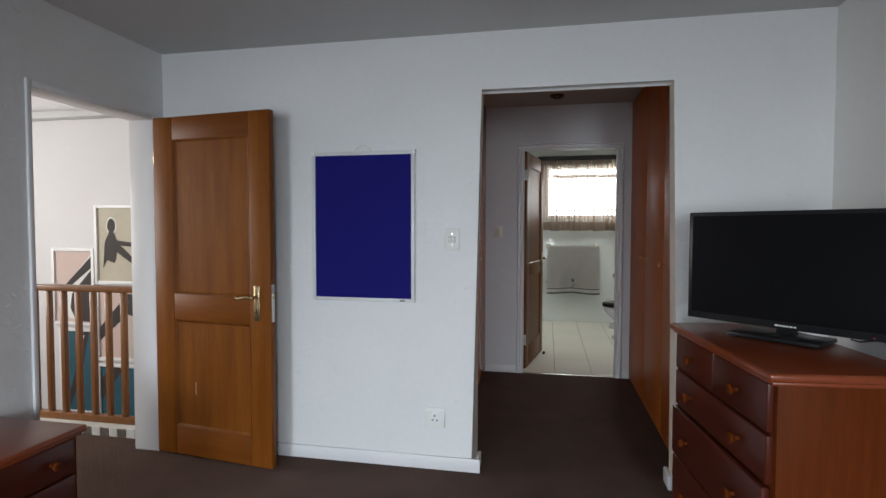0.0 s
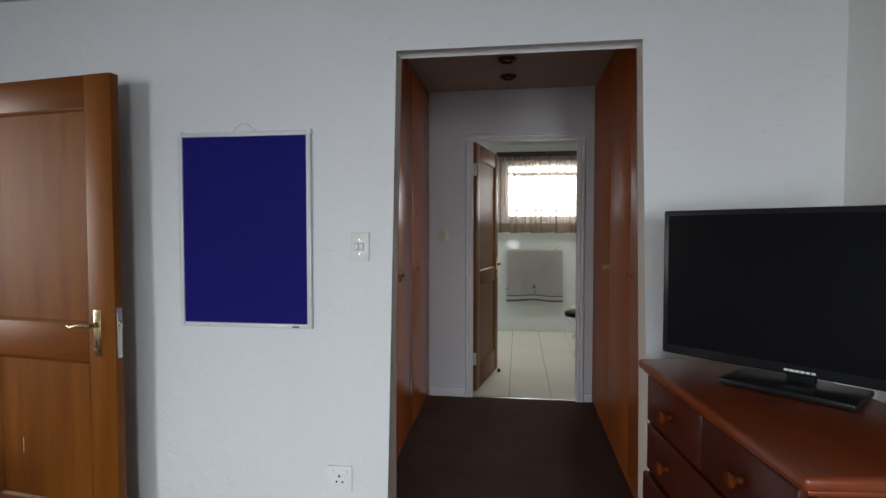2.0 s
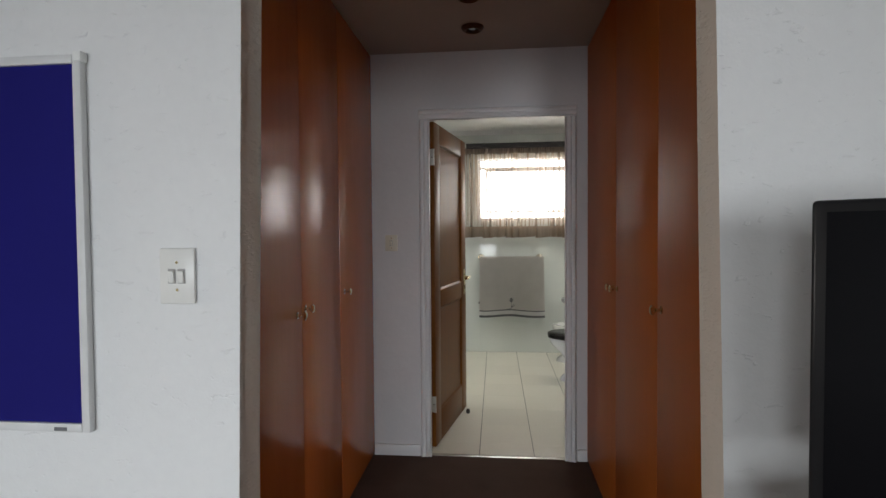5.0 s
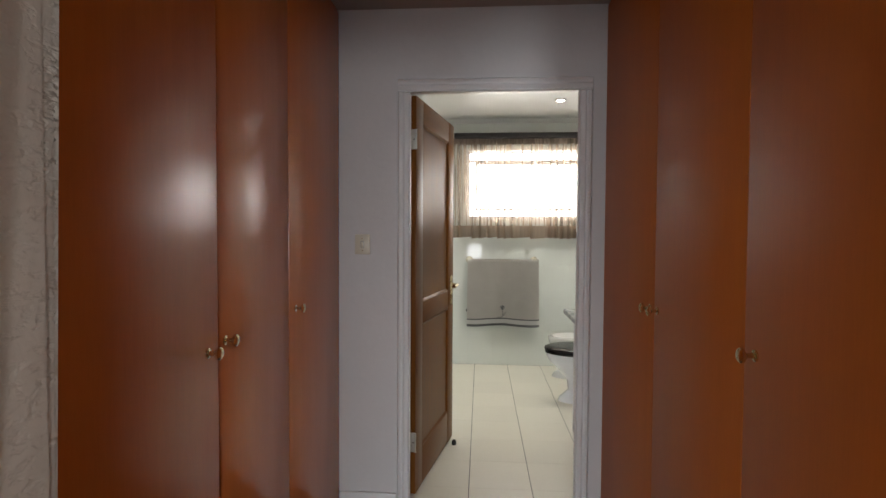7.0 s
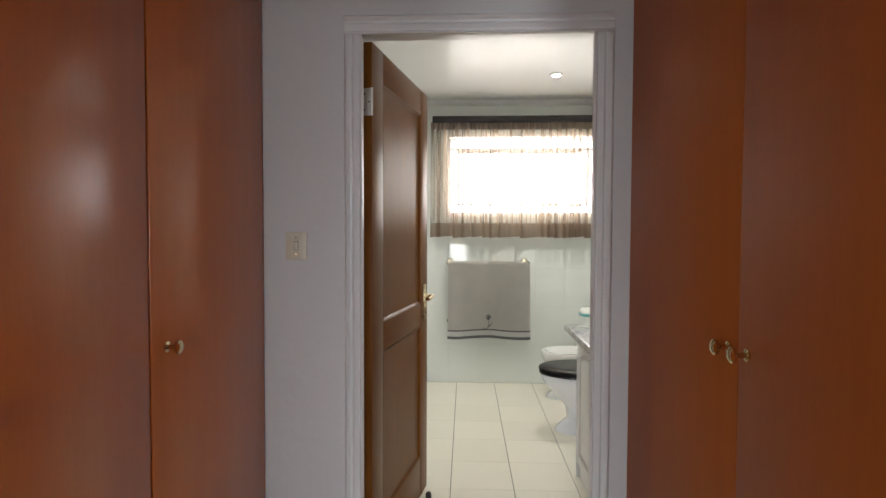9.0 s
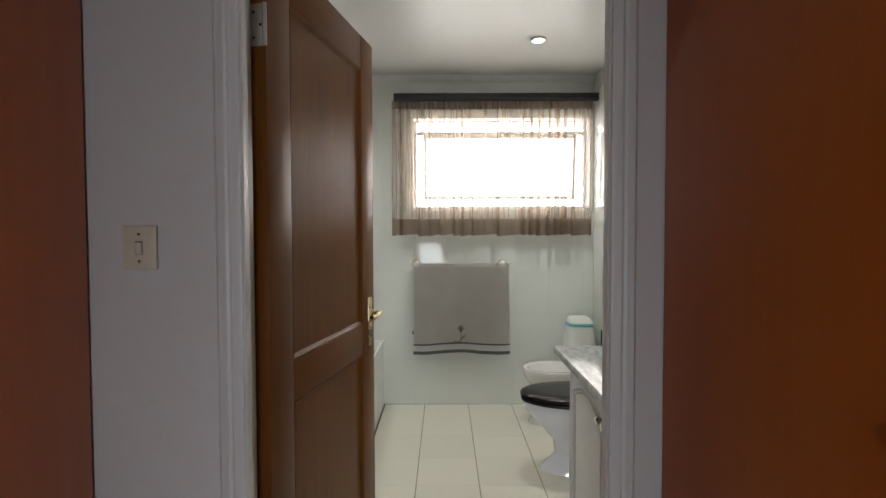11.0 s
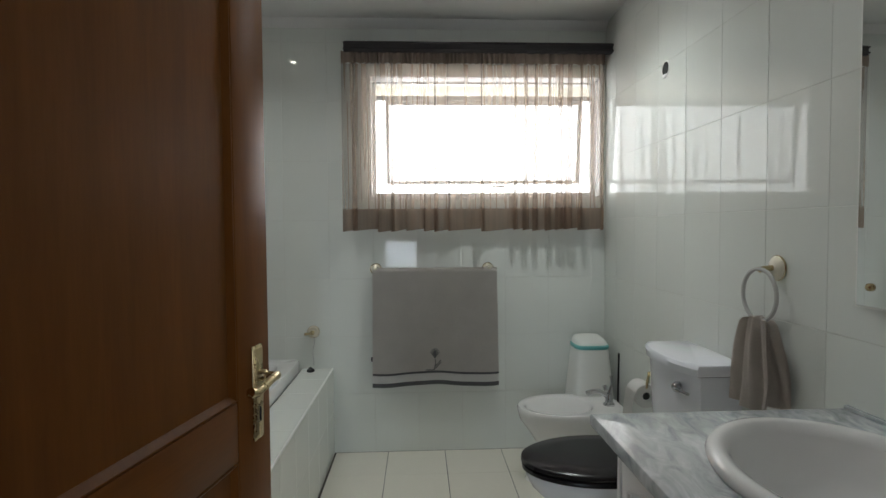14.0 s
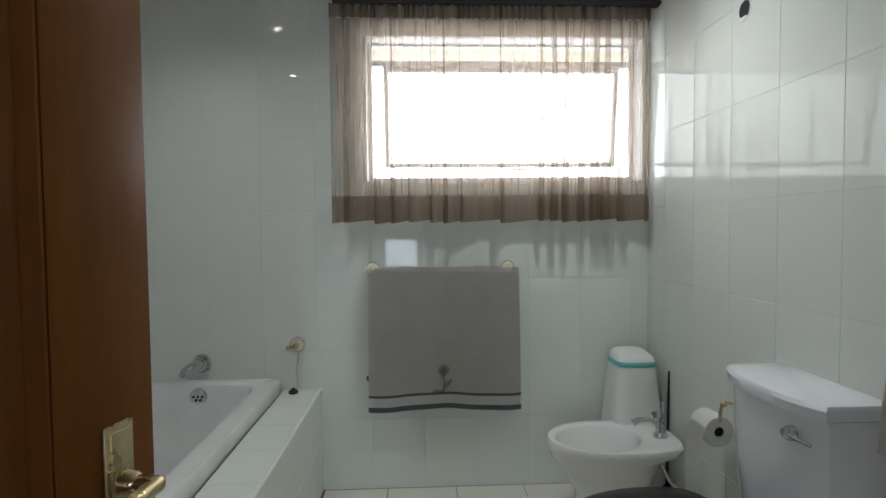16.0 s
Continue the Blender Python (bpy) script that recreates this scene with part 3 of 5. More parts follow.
def panel_door(name, m, w, h, mat, mat_x, label, handle_z, rails, flip=False, hinge="brass", st=0.112, handle_in=0.055):
    """A two-panel timber door: stiles, three rails, two recessed panels with a sloped bead round each, both levers and a lock."""
    t = thing(name, m, label, "door")
    th = 0.020
    part("stile", box(0, st, -th, th, 0, h, 0.003), mat, t)
    part("stile", box(w - st, w, -th, th, 0, h, 0.003), mat, t)
    (b1, m0, m1, t0) = rails
    for z0, z1 in ((0, b1), (m0, m1), (t0, h)):
        part("rail", box(st + 0.001, w - st - 0.001, -th + 0.0008, th - 0.0008, z0, z1, 0.003), mat_x, t)
    for z0, z1 in ((b1, m0), (m1, t0)):
        bm = box(st + 0.001, w - st - 0.001, -0.008, 0.008, z0 + 0.001, z1 - 0.001)
        part("panel", bm, mat, t)
        for s in (-1, 1):
            part("bead", sloped_frame(st + 0.0015, w - st - 0.0015, z0 + 0.0015, z1 - 0.0015, 0.0192 * s, 0.0085 * s, 0.0125), mat, t, "", 20)
    for way in (-1, 1):
        lever_handle(t, w - handle_in, handle_z, th * way, way)
    bm = box(w - 0.0005, w + 0.0025, -0.011, 0.011, handle_z - 0.13, handle_z + 0.075, 0.001)
    lk = part("lock_plate", bm, M["steel"], t, "steel lock face plate")
    part("bolt", box(w + 0.002, w + 0.010, -0.006, 0.006, handle_z + 0.0, handle_z + 0.022, 0.001), M["brass"], lk)
    for z in (0.22, h - 0.27):
        bm = box(-0.003, 0.0015, -0.017, 0.017, z, z + 0.10, 0.001)
        lathe([(0.0, 0), (0.0055, 0), (0.0055, 0.10), (0.0, 0.10)], pose(-0.004, -th if flip else th, z), 10, bm)
        hg = part("hinge", bm, M[hinge], t, hinge + " butt hinge")
        for dz in (0.02, 0.05, 0.08):
            part("screw", lathe([(0.0, 0), (0.004, 0), (0.003, 0.0008), (0, 0.0008)], pose(-0.003, 0.009 * (1 if dz != 0.05 else -1), z + dz, 0, -90, 0), 8), M["cupboard_dark"] if flip else M["brass"], hg)
    return t


bedroom_door = panel_door("bedroom_door", pose(-2.325, 3.030, 0.012, 0, 0, -7.3), 0.800, 1.958, M["door_wood"], M["door_wood_x"],
           "open varnished orange-brown two-panel timber door with brass lever", 0.940, (0.165, 0.790, 0.942, 1.828), st=0.135, handle_in=0.088)
part("scratch", box(0.272, 0.276, -0.0088, -0.0078, 0.36, 0.43), M["door_scratch"], bedroom_door, "pale scratch in the varnish")
d = Vector((-0.135 + 0.283, 6.095 - 5.300))
panel_door("bathroom_door", pose(-0.283, 5.300, 0.015, 0, 0, math.degrees(math.atan2(d.y, d.x))), d.length, 2.040, M["bath_door"], M["bath_door_x"],
           "open brown varnished two-panel timber door with brass lever", 1.008, (0.20, 0.866, 0.980, 1.918), True, "steel", 0.126)

# ---------------------------------------------------------------- shell: bathroom
WX0, WX1, WZ0, WZ1 = -0.080, 1.285, 1.500, 2.207
structure("floor_bathroom_base", box(BXL, BXR, WB + 0.03, WC, -0.10, -0.004), M["floor_grout"], "dark grout bed under the floor tiles", "floor", 0)
floor_base = bpy.data.objects["floor_bathroom_base"]
bm = box(BXL - 0.1, BXR + 0.1, WC - 0.0068, WC + 0.20, 0, WZ0)
box(BXL - 0.1, BXR + 0.1, WC - 0.0068, WC + 0.20, WZ1, BATH_TOP, bm=bm)
box(BXL - 0.1, WX0, WC - 0.0068, WC + 0.20, WZ0, WZ1, bm=bm)
box(WX1, BXR + 0.1, WC - 0.0068, WC + 0.20, WZ0, WZ1, bm=bm)
wall_c = structure("wall_window", bm, M["grout"], "bathroom wall of large pale glazed tiles with a window", "wall", 0)
wall_r = structure("wall_vanity", box(BXR - 0.0068, BXR + 0.10, WB2, WC - 0.007, 0, BATH_TOP), M["grout"], "bathroom wall of large pale glazed tiles", "wall", 0)
structure("wall_bath_side", box(BXL - 0.10, BXL, WB2, WC, 0, BATH_TOP), M["plaster_smooth"], "plain pale wall beside the bath", "wall", 0)
structure("ceiling_bathroom", box(BXL - 0.1, BXR + 0.1, WB2, WC + 0.2, BATH_TOP, BATH_TOP + 0.08), M["bath_ceiling"], "white satin bathroom ceiling", "ceiling", 0)
bm = plate([(0, 0), (0.045, 0), (0.036, -0.012), (0.012, -0.036), (0, -0.045)], 2.61, lambda u, v, w: (BXL + w, WC - 0.006 - u, BATH_TOP - 0.002 + v))
structure("cornice", bm, M["bath_ceiling"], "small white coved cornice", "cornice")

# window: lining, fixed frame, top-hung sash a little open, panes
bm = box(WX0, WX1, WC - 0.012, WC + 0.11, WZ0 - 0.012, WZ0 + 0.006, 0.003)
structure("window_sill", bm, M["white_paint"], "white tiled window sill", "window sill")
for x0, x1, z0, z1 in ((WX0 + 0.0005, WX0 + 0.010, WZ0 + 0.007, WZ1 - 0.011), (WX1 - 0.010, WX1 - 0.0005, WZ0 + 0.007, WZ1 - 0.011), (WX0 + 0.0005, WX1 - 0.0005, WZ1 - 0.010, WZ1 - 0.0005)):
    structure("window_reveal", box(x0, x1, WC - 0.010, WC + 0.108, z0, z1, 0.001), M["white_paint"], "white painted window reveal", "window reveal")
win = thing("window_1", pose(0.61, WC + 0.13, WZ0), "white steel-framed window with a top-hung sash", "window")
tagged(win, kind="structure")
fx0, fx1, fz0, fz1 = WX0 - 0.61 + 0.002, WX1 - 0.61 - 0.002, 0.008, WZ1 - WZ0 - 0.002
bm = box(fx0, fx0 + 0.026, -0.02, 0.02, fz0, fz1, 0.003)
box(fx1 - 0.026, fx1, -0.02, 0.02, fz0, fz1, 0.003, bm)
box(fx0 + 0.026, fx1 - 0.026, -0.02, 0.02, fz0, fz0 + 0.026, 0.003, bm)
box(fx0 + 0.026, fx1 - 0.026, -0.02, 0.02, fz1 - 0.016, fz1, 0.003, bm)
box(fx0 + 0.026, fx1 - 0.026, -0.02, 0.02, 0.592, 0.618, 0.003, bm)
fz1 = 0.625
part("window_frame", bm, M["white_paint"], win)
sx0, sx1, sh = -0.605, 0.60, 0.50
tilt = pose(0, 0.0, fz1 - 0.035, 7, 0, 0)
bm = box(sx0, sx0 + 0.022, 0.0, 0.025, -sh, 0, 0.002)
box(sx1 - 0.022, sx1, 0.0, 0.025, -sh, 0, 0.002, bm)
box(sx0, sx1, 0.0, 0.025, -0.022, 0, 0.002, bm)
box(sx0, sx1, 0.0, 0.025, -sh, -sh + 0.022, 0.002, bm)
bmesh.ops.transform(bm, matrix=tilt, verts=bm.verts)
sash = part("sash", bm, M["white_paint"], win, "white sash tilted open at the bottom")
bm = box(sx0 + 0.02, sx1 - 0.02, 0.010, 0.014, -sh + 0.02, -0.02)
bmesh.ops.transform(bm, matrix=tilt, verts=bm.verts)
pane = part("pane", bm, M["glass"], sash, "clear window glass", 0)
pane.visible_shadow = False
part("window_stay", box(0.04, 0.13, -0.045, -0.033, 0.065, 0.075, 0.002), M["steel"], win)
bm = box(-1.0, 2.2, WC + 0.205, WC + 0.75, 2.27, 2.31, 0.004)
structure("eave_soffit", bm, M["tan_canvas"], "beige roof eave outside above the window", "eave")
bm = box(-1.2, 2.4, WC + 1.0, WC + 1.02, 0.9, 3.4)
structure("backdrop_sky", bm, M["sky_glow"], "overexposed white daylight outside the window", "sky", 0)

# bath surround
tub_x0, tub_x1, tub_y0, tub_y1 = BXL + 0.005, -0.492, 6.33, WC - 0.012
LED = 0.505


# ---------------------------------------------------------------- downlights
def downlight(x, y, top, lit):
    t = thing("downlight", pose(x, y, top), "round recessed brass downlight, " + ("lit" if lit else "switched off"), "downlight", "bathroom spots" if lit else "passage spots")
    if lit:
        rim = [(0.034, -0.001), (0.050, -0.001), (0.052, -0.006), (0.046, -0.011), (0.036, -0.010), (0.034, -0.001)]
    else:
        rim = [(0.036, -0.002), (0.036, -0.016), (0.042, -0.022), (0.052, -0.018), (0.060, -0.006), (0.060, -0.001), (0.036, -0.002)]
    part("rim", lathe(rim, seg=28), M["white_paint"] if lit else M["bronze"], t)
    part("can", lathe([(0.035, -0.002), (0.034, 0.001), (0.0, 0.0012)], seg=24), M["hole_shade"], t)
    part("bulb", lathe([(0.0, -0.016), (0.014, -0.013), (0.022, -0.006), (0.024, -0.0015)], seg=20), M["bulb"] if lit else M["chrome"], t, "small reflector bulb")
    return t


for y in (4.125, 4.46, 4.84):
    downlight(0.0, y, LOBBY_TOP, False)
for x, y in ((0.745, 7.30), (-0.68, 7.30), (0.745, 6.05), (-0.82, 6.30)):
    downlight(x, y, BATH_TOP, True)

# ---------------------------------------------------------------- landing beyond the bedroom door
structure("floor_landing", box(-6.1, -2.5, 0.8, 3.16, -0.12, -0.002), M["carpet"], "dark brown carpet on the landing", "carpet", 0)
structure("floor_stairwell", box(-6.1, -2.5, 3.34, 4.5, -1.6, -1.5), M["carpet"], "dark floor below in the stairwell", "floor", 0)
structure("wall_stairwell", box(-6.1, -2.4, 4.5, 4.6, -1.6, 3.2), M["plaster_smooth"], "bright white stairwell wall", "wall", 0)
structure("wall_stairwell_end", box(-2.5, -2.4, WA2, 4.5, -1.6, 3.2), M["plaster_smooth"], "white stairwell end wall", "wall", 0)
structure("wall_landing_back", box(-6.1, -2.5, 0.7, 0.8, 0, 3.2), M["plaster_smooth"], "white landing wall", "wall", 0)
structure("wall_landing_far", box(-6.2, -6.1, 0.7, 4.6, -1.6, 3.2), M["plaster_smooth"], "white landing wall", "wall", 0)
structure("ceiling_landing", box(-6.1, -2.4, 0.7, 4.6, 2.70, 2.8), M["ceiling"], "white landing ceiling", "ceiling", 0)
structure("beam_stairwell", box(-6.1, -2.5, 4.38, 4.498, 2.34, 2.40, 0.004), M["ceiling"], "grey shadowed ledge along the stairwell wall", "beam")
kerb = structure("kerb_landing", box(-6.1, -2.5, 3.16, 3.34, -0.30, 0.058), M["grout"], "tiled kerb under the stair railing", "kerb", 0)
for i in range(22):
    part("tile", box(-3.90 + i * 0.064, -3.90 + i * 0.064 + 0.061, 3.1545, 3.16, -0.001, 0.056, 0.001, None, 1), M["white_plastic"] if i % 2 else M["steel"], kerb)
rail = thing("stair_railing", pose(-3.4, 3.24, 0.058), "dark wooden stair railing with square balusters", "railing")
part("handrail", box(-0.9, 0.9, -0.035, 0.035, 0.858, 0.898, 0.010), M["rail_wood"], rail)
part("bottom_rail", box(-0.9, 0.9, -0.025, 0.025, 0.0, 0.045, 0.004), M["rail_wood"], rail)
for i in range(16):
    x = -0.86 + 0.1155 * i
    part("baluster", box(x - 0.016, x + 0.016, -0.016, 0.016, 0.044, 0.860, 0.003), M["rail_wood"], rail)


def artwork(x0, x1, z0, z1, ground, shapes, label):
    """A framed canvas with flat painted shapes, hung on the stairwell wall."""
    t = thing("framed_picture", pose((x0 + x1) / 2, 4.498, (z0 + z1) / 2), label, "picture", "pictures on the stairwell wall")
    w, h = (x1 - x0) / 2, (z1 - z0) / 2
    bm = box(-w, -w + 0.03, -0.035, 0, -h, h, 0.003)
    box(w - 0.03, w, -0.035, 0, -h, h, 0.003, bm)
    box(-w + 0.03, w - 0.03, -0.035, 0, h - 0.03, h, 0.003, bm)
    box(-w + 0.03, w - 0.03, -0.035, 0, -h, -h + 0.03, 0.003, bm)
    part("frame", bm, M["white_paint"], t, "white wooden frame")
    canvas = part("canvas", box(-w + 0.028, w - 0.028, -0.018, -0.004, -h + 0.028, h - 0.028), M[ground], t, "", 0)
    for k, (mat, pts) in enumerate(shapes):
        bm = plate([(u * (w - 0.03), v * (h - 0.03)) for u, v in pts], 0.0012, lambda u, v, q: (u, -0.019 - q - 0.0015 * k, v))
        part("painted_shape", bm, M[mat], canvas, "", 0)
    return t


def disc(cu, cv, ru, rv, n=20):
    return [(cu + ru * math.cos(2 * math.pi * i / n), cv + rv * math.sin(2 * math.pi * i / n)) for i in range(n)]


artwork(-4.185, -3.62, 0.815, 1.545, "tan_canvas",
        [("white_canvas", disc(-0.42, 0.52, 0.22, 0.24)), ("brown_canvas", disc(-0.42, 0.52, 0.17, 0.20)),
         ("brown_canvas", [(-0.5, 0.36), (-0.34, 0.36), (-0.2, 0.12), (0.95, 0.02), (0.95, -0.08), (-0.05, -0.02), (0.9, -0.62), (0.86, -0.72), (-0.2, -0.2), (-0.3, -0.5), (-0.62, -0.42), (-0.78, -0.64), (-0.7, 0.06)])],
        "white-framed picture of a dark abstract shape on beige")
artwork(-4.665, -4.195, 0.42, 1.145, "pink_canvas",
        [("white_canvas", [(-0.8, -0.2), (0.98, 0.95), (0.98, -0.9), (-0.3, -0.9)]), ("brown_canvas", [(-0.75, -0.12), (0.98, 0.88), (0.98, 0.55), (-0.6, -0.18)]),
         ("brown_canvas", [(-0.1, -0.2), (0.98, 0.5), (0.98, -0.98), (0.1, -0.98), (-0.2, -0.6)])],
        "white-framed picture of dark abstract bands on pink")
artwork(-4.185, -3.62, 0.10, 0.79, "pink_canvas",
        [("brown_canvas", [(-0.98, -0.1), (0.2, 0.9), (0.98, 0.9), (0.98, 0.1), (0.2, 0.3), (-0.98, -0.5)]), ("tan_canvas", [(0.3, 0.2), (0.98, 0.0), (0.98, -0.98), (0.3, -0.98)])],
        "white-framed picture of dark and pink abstract shapes")
artwork(-4.60, -4.195, -0.42, 0.395, "teal_canvas",
        [("brown_canvas", [(-0.2, 0.98), (0.7, 0.98), (0.1, -0.2), (-0.7, -0.98), (-0.95, -0.98), (-0.2, 0.0)]), ("white_canvas", [(0.3, 0.9), (0.42, 0.9), (0.1, 0.5), (0.36, 0.1), (0.26, 0.1), (-0.02, 0.5)])],
        "white-framed picture of dark abstract shapes on teal")
artwork(-4.185, -3.62, -0.52, 0.075, "teal_canvas",
        [("brown_canvas", [(-0.98, 0.6), (-0.4, 0.98), (0.0, 0.98), (-0.98, -0.2)])],
        "white-framed picture of a plain teal field")

# ---------------------------------------------------------------- bedroom things
board = thing("pin_board", pose(-1.082, WA - 0.002, 0.925), "navy blue felt notice board in a pale frame on string", "notice board")
bw, bh = 0.300, 0.835
part("felt", box(-bw + 0.012, bw - 0.012, -0.012, -0.003, 0.012, bh - 0.012), M["felt"], board, "navy blue felt", 0)
bm = box(-bw, -bw + 0.020, -0.019, -0.001, 0, bh, 0.003)
box(bw - 0.020, bw, -0.019, -0.001, 0, bh, 0.003, bm)
box(-bw + 0.02, bw - 0.02, -0.019, -0.001, bh - 0.020, bh, 0.003, bm)
box(-bw + 0.02, bw - 0.02, -0.019, -0.001, 0, 0.020, 0.003, bm)
part("frame", bm, M["alu"], board, "pale metal frame")
for sx in (-1, 1):
    part("corner_cap", box(sx * bw - 0.016 if sx > 0 else -bw - 0.004, sx * bw + 0.004 if sx > 0 else -bw + 0.016, -0.022, -0.0005, bh - 0.016, bh + 0.006, 0.003), M["white_plastic"], board)
part("string", tube([(-0.05, -0.008, bh), (-0.03, -0.008, bh + 0.022), (-0.008, -0.006, bh + 0.034), (0.012, -0.006, bh + 0.034), (0.035, -0.008, bh + 0.018), (0.055, -0.008, bh)], 0.0022, 6), M["cream"], board, "looped hanging string")
part("maker_tag", box(0.215, 0.245, -0.0205, -0.019, 0.004, 0.012), M["thread"], board)


def wall_switch(x, y, z, w, h, rockers, label, mat="switch"):
    t = thing("light_switch", pose(x, y, z), label, "light switch")
    part("cover_plate", box(-w / 2, w / 2, -0.009, 0.0, -h / 2, h / 2, 0.003), M[mat], t)
    for i in range(rockers):
        cx = (i - (rockers - 1) / 2) * 0.022
        # grey frame paints the shadow line round the rocker
        part("surround", box(cx - 0.009, cx + 0.009, -0.0105, -0.0085, -0.016, 0.016, 0.001), M["grey_line"], t)
        bm = box(cx - 0.0065, cx + 0.0065, -0.015, -0.010, -0.013, 0.013, 0.002)
        bmesh.ops.transform(bm, matrix=pose(0, 0, 0, 6), verts=bm.verts)
        part("rocker", bm, M[mat], t)
    for dz in (-0.030, 0.030):
        part("screw", lathe([(0, 0), (0.0035, 0), (0.003, 0.0015), (0, 0.0015)], pose(0, -0.009, dz, 90), 10), M["brass"], t)
    return t


wall_switch(-0.576, WA - 0.002, 1.274, 0.080, 0.122, 2, "white double light switch on the plaster wall")
wall_switch(-0.515, WB - 0.002, 1.305, 0.075, 0.098, 1, "cream single light switch beside the bathroom door", "cream_switch")
sock = thing("wall_socket", pose(-0.670, WA - 0.002, 0.288), "white round-pin power socket low on the wall", "socket")
part("cover_plate", box(-0.055, 0.055, -0.009, 0, -0.055, 0.055, 0.003), M["white_plastic"], sock)
for x, z, r in ((0.0, 0.012, 0.005), (-0.012, -0.012, 0.0045), (0.014, -0.012, 0.0045)):
    part("pin_hole", lathe([(0, 0), (r, 0), (r, 0.001), (0, 0.001)], pose(x, -0.009, z, 90), 12), M["hole_shade"], sock)
for x, z in ((-0.032, 0.034), (0.026, 0.034)):
    part("rocker", box(x - 0.011, x + 0.011, -0.013, -0.008, z - 0.008, z + 0.008, 0.002), M["white_plastic"], sock)


def wood_knob(parent, x, y, z, mat="mahogany_side"):
    prof = [(0.0, -0.002), (0.010, -0.002), (0.008, 0.008), (0.008, 0.012), (0.017, 0.020), (0.019, 0.026), (0.014, 0.032), (0.0, 0.034)]
    return part("knob", lathe(prof, pose(x, y, z, 0, -90, 0), 18), M[mat], parent, "turned wooden knob")


def drawer_chest(name, m, depth, w, h, rows, label, category):
    """A chest with its front facing -x: carcass, overhanging moulded top, plinth and drawers given as (z0, z1, how many, pulled out)."""
    t = thing(name, m, label, category)
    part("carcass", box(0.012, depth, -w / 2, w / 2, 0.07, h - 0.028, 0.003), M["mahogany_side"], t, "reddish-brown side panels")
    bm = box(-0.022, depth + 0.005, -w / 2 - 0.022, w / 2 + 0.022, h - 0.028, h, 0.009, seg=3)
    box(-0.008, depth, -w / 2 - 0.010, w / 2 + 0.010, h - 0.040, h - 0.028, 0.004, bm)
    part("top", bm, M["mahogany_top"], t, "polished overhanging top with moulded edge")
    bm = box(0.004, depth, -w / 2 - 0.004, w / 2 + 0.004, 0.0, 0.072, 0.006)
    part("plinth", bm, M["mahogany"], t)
    for z0, z1, k, out in rows:
        for i in range(k):
            y0, y1 = -w / 2 + 0.02 + (w - 0.04) * i / k, -w / 2 + 0.02 + (w - 0.04) * (i + 1) / k
            bm = box(-0.006 - out, 0.02 - out, y0 + 0.003, y1 - 0.003, z0 + 0.003, z1 - 0.003, 0.006, seg=3)
            box(0.018 - out, 0.10, y0 + 0.012, y1 - 0.012, z0 + 0.012, z1 - 0.012, bm=bm)
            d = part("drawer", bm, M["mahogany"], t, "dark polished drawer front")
            for y in ([(y0 + y1) / 2] if k > 1 else [y0 + (y1 - y0) * 0.23, y0 + (y1 - y0) * 0.77]):
                wood_knob(d, -0.006 - out, y, (z0 + z1) / 2)
    return t


front_a, front_b = Vector((0.50, 2.84)), Vector((0.595, 1.985))
mid, along = (front_a + front_b) / 2, (front_a - front_b)
drawer_chest("chest_of_drawers", pose(mid.x, mid.y, 0, 0, 0, math.degrees(math.atan2(along.y, along.x)) - 90), 0.44, along.length - 0.044, 0.91,
             [(0.715, 0.872, 2, 0.0), (0.555, 0.712, 1, 0.0), (0.335, 0.552, 1, 0.012), (0.085, 0.332, 1, 0.008)],
             "dark polished mahogany chest of drawers with wooden knobs", "chest of drawers")
stand_m = pose(-1.91, 1.82, 0, 0, 0, 180)
drawer_chest("bedside_chest", stand_m, 0.42, 0.50, 0.54, [(0.36, 0.502, 1, 0.0), (0.085, 0.357, 1, 0.0)],
             "low dark mahogany bedside chest beside the landing door", "bedside chest")

# television on the chest, turned into the room
tv = thing("television", pose(0.838, 2.545, 0.912, 0, 0, -41.7), "black flat television on its stand on the chest", "television")
tw, tz0, tz1 = 0.385, 0.034, 0.492
part("casing", box(-tw, tw, -0.012, 0.030, tz0, tz1, 0.006, seg=3), M["black_plastic"], tv)
part("back", box(-tw * 0.7, tw * 0.7, 0.028, 0.07, tz0 + 0.06, tz1 - 0.09, 0.02, seg=2), M["black_plastic"], tv)
part("screen", box(-tw + 0.018, tw - 0.018, -0.0135, -0.011, tz0 + 0.030, tz1 - 0.016), M["screen"], tv, "dark switched-off screen", 0)
for i, wd in enumerate((0.011, 0.011, 0.011, 0.010, 0.010, 0.009)):
    x = -0.035 + i * 0.013
    part("maker_mark", box(x, x + wd, -0.0136, -0.0118, tz0 + 0.010, tz0 + 0.016), M["towel_band"], tv)
part("standby_light", lathe([(0, 0), (0.003, 0), (0.003, 0.001), (0, 0.001)], pose(0.275, -0.012, tz0 + 0.012, 90), 10), M["red_led"], tv)
part("neck", box(-0.035, 0.035, 0.000, 0.024, 0.012, 0.09, 0.005), M["black_plastic"], tv)
bm = box(-0.165, 0.150, -0.120, 0.060, 0.0, 0.016, 0.004, seg=2)
part("base", bm, M["black_plastic"], tv, "glossy black base plate")
cable = thing("power_cable", pose(1.02, 2.40, 0.91), "thin black power cable hanging behind the television", "cable")
part("cord", tube([(0, 0.06, 0.10), (0.0, 0.06, 0.02), (0.05, 0.10, 0.006), (0.14, 0.15, 0.006)], 0.003, 6), M["rubber"], cable)

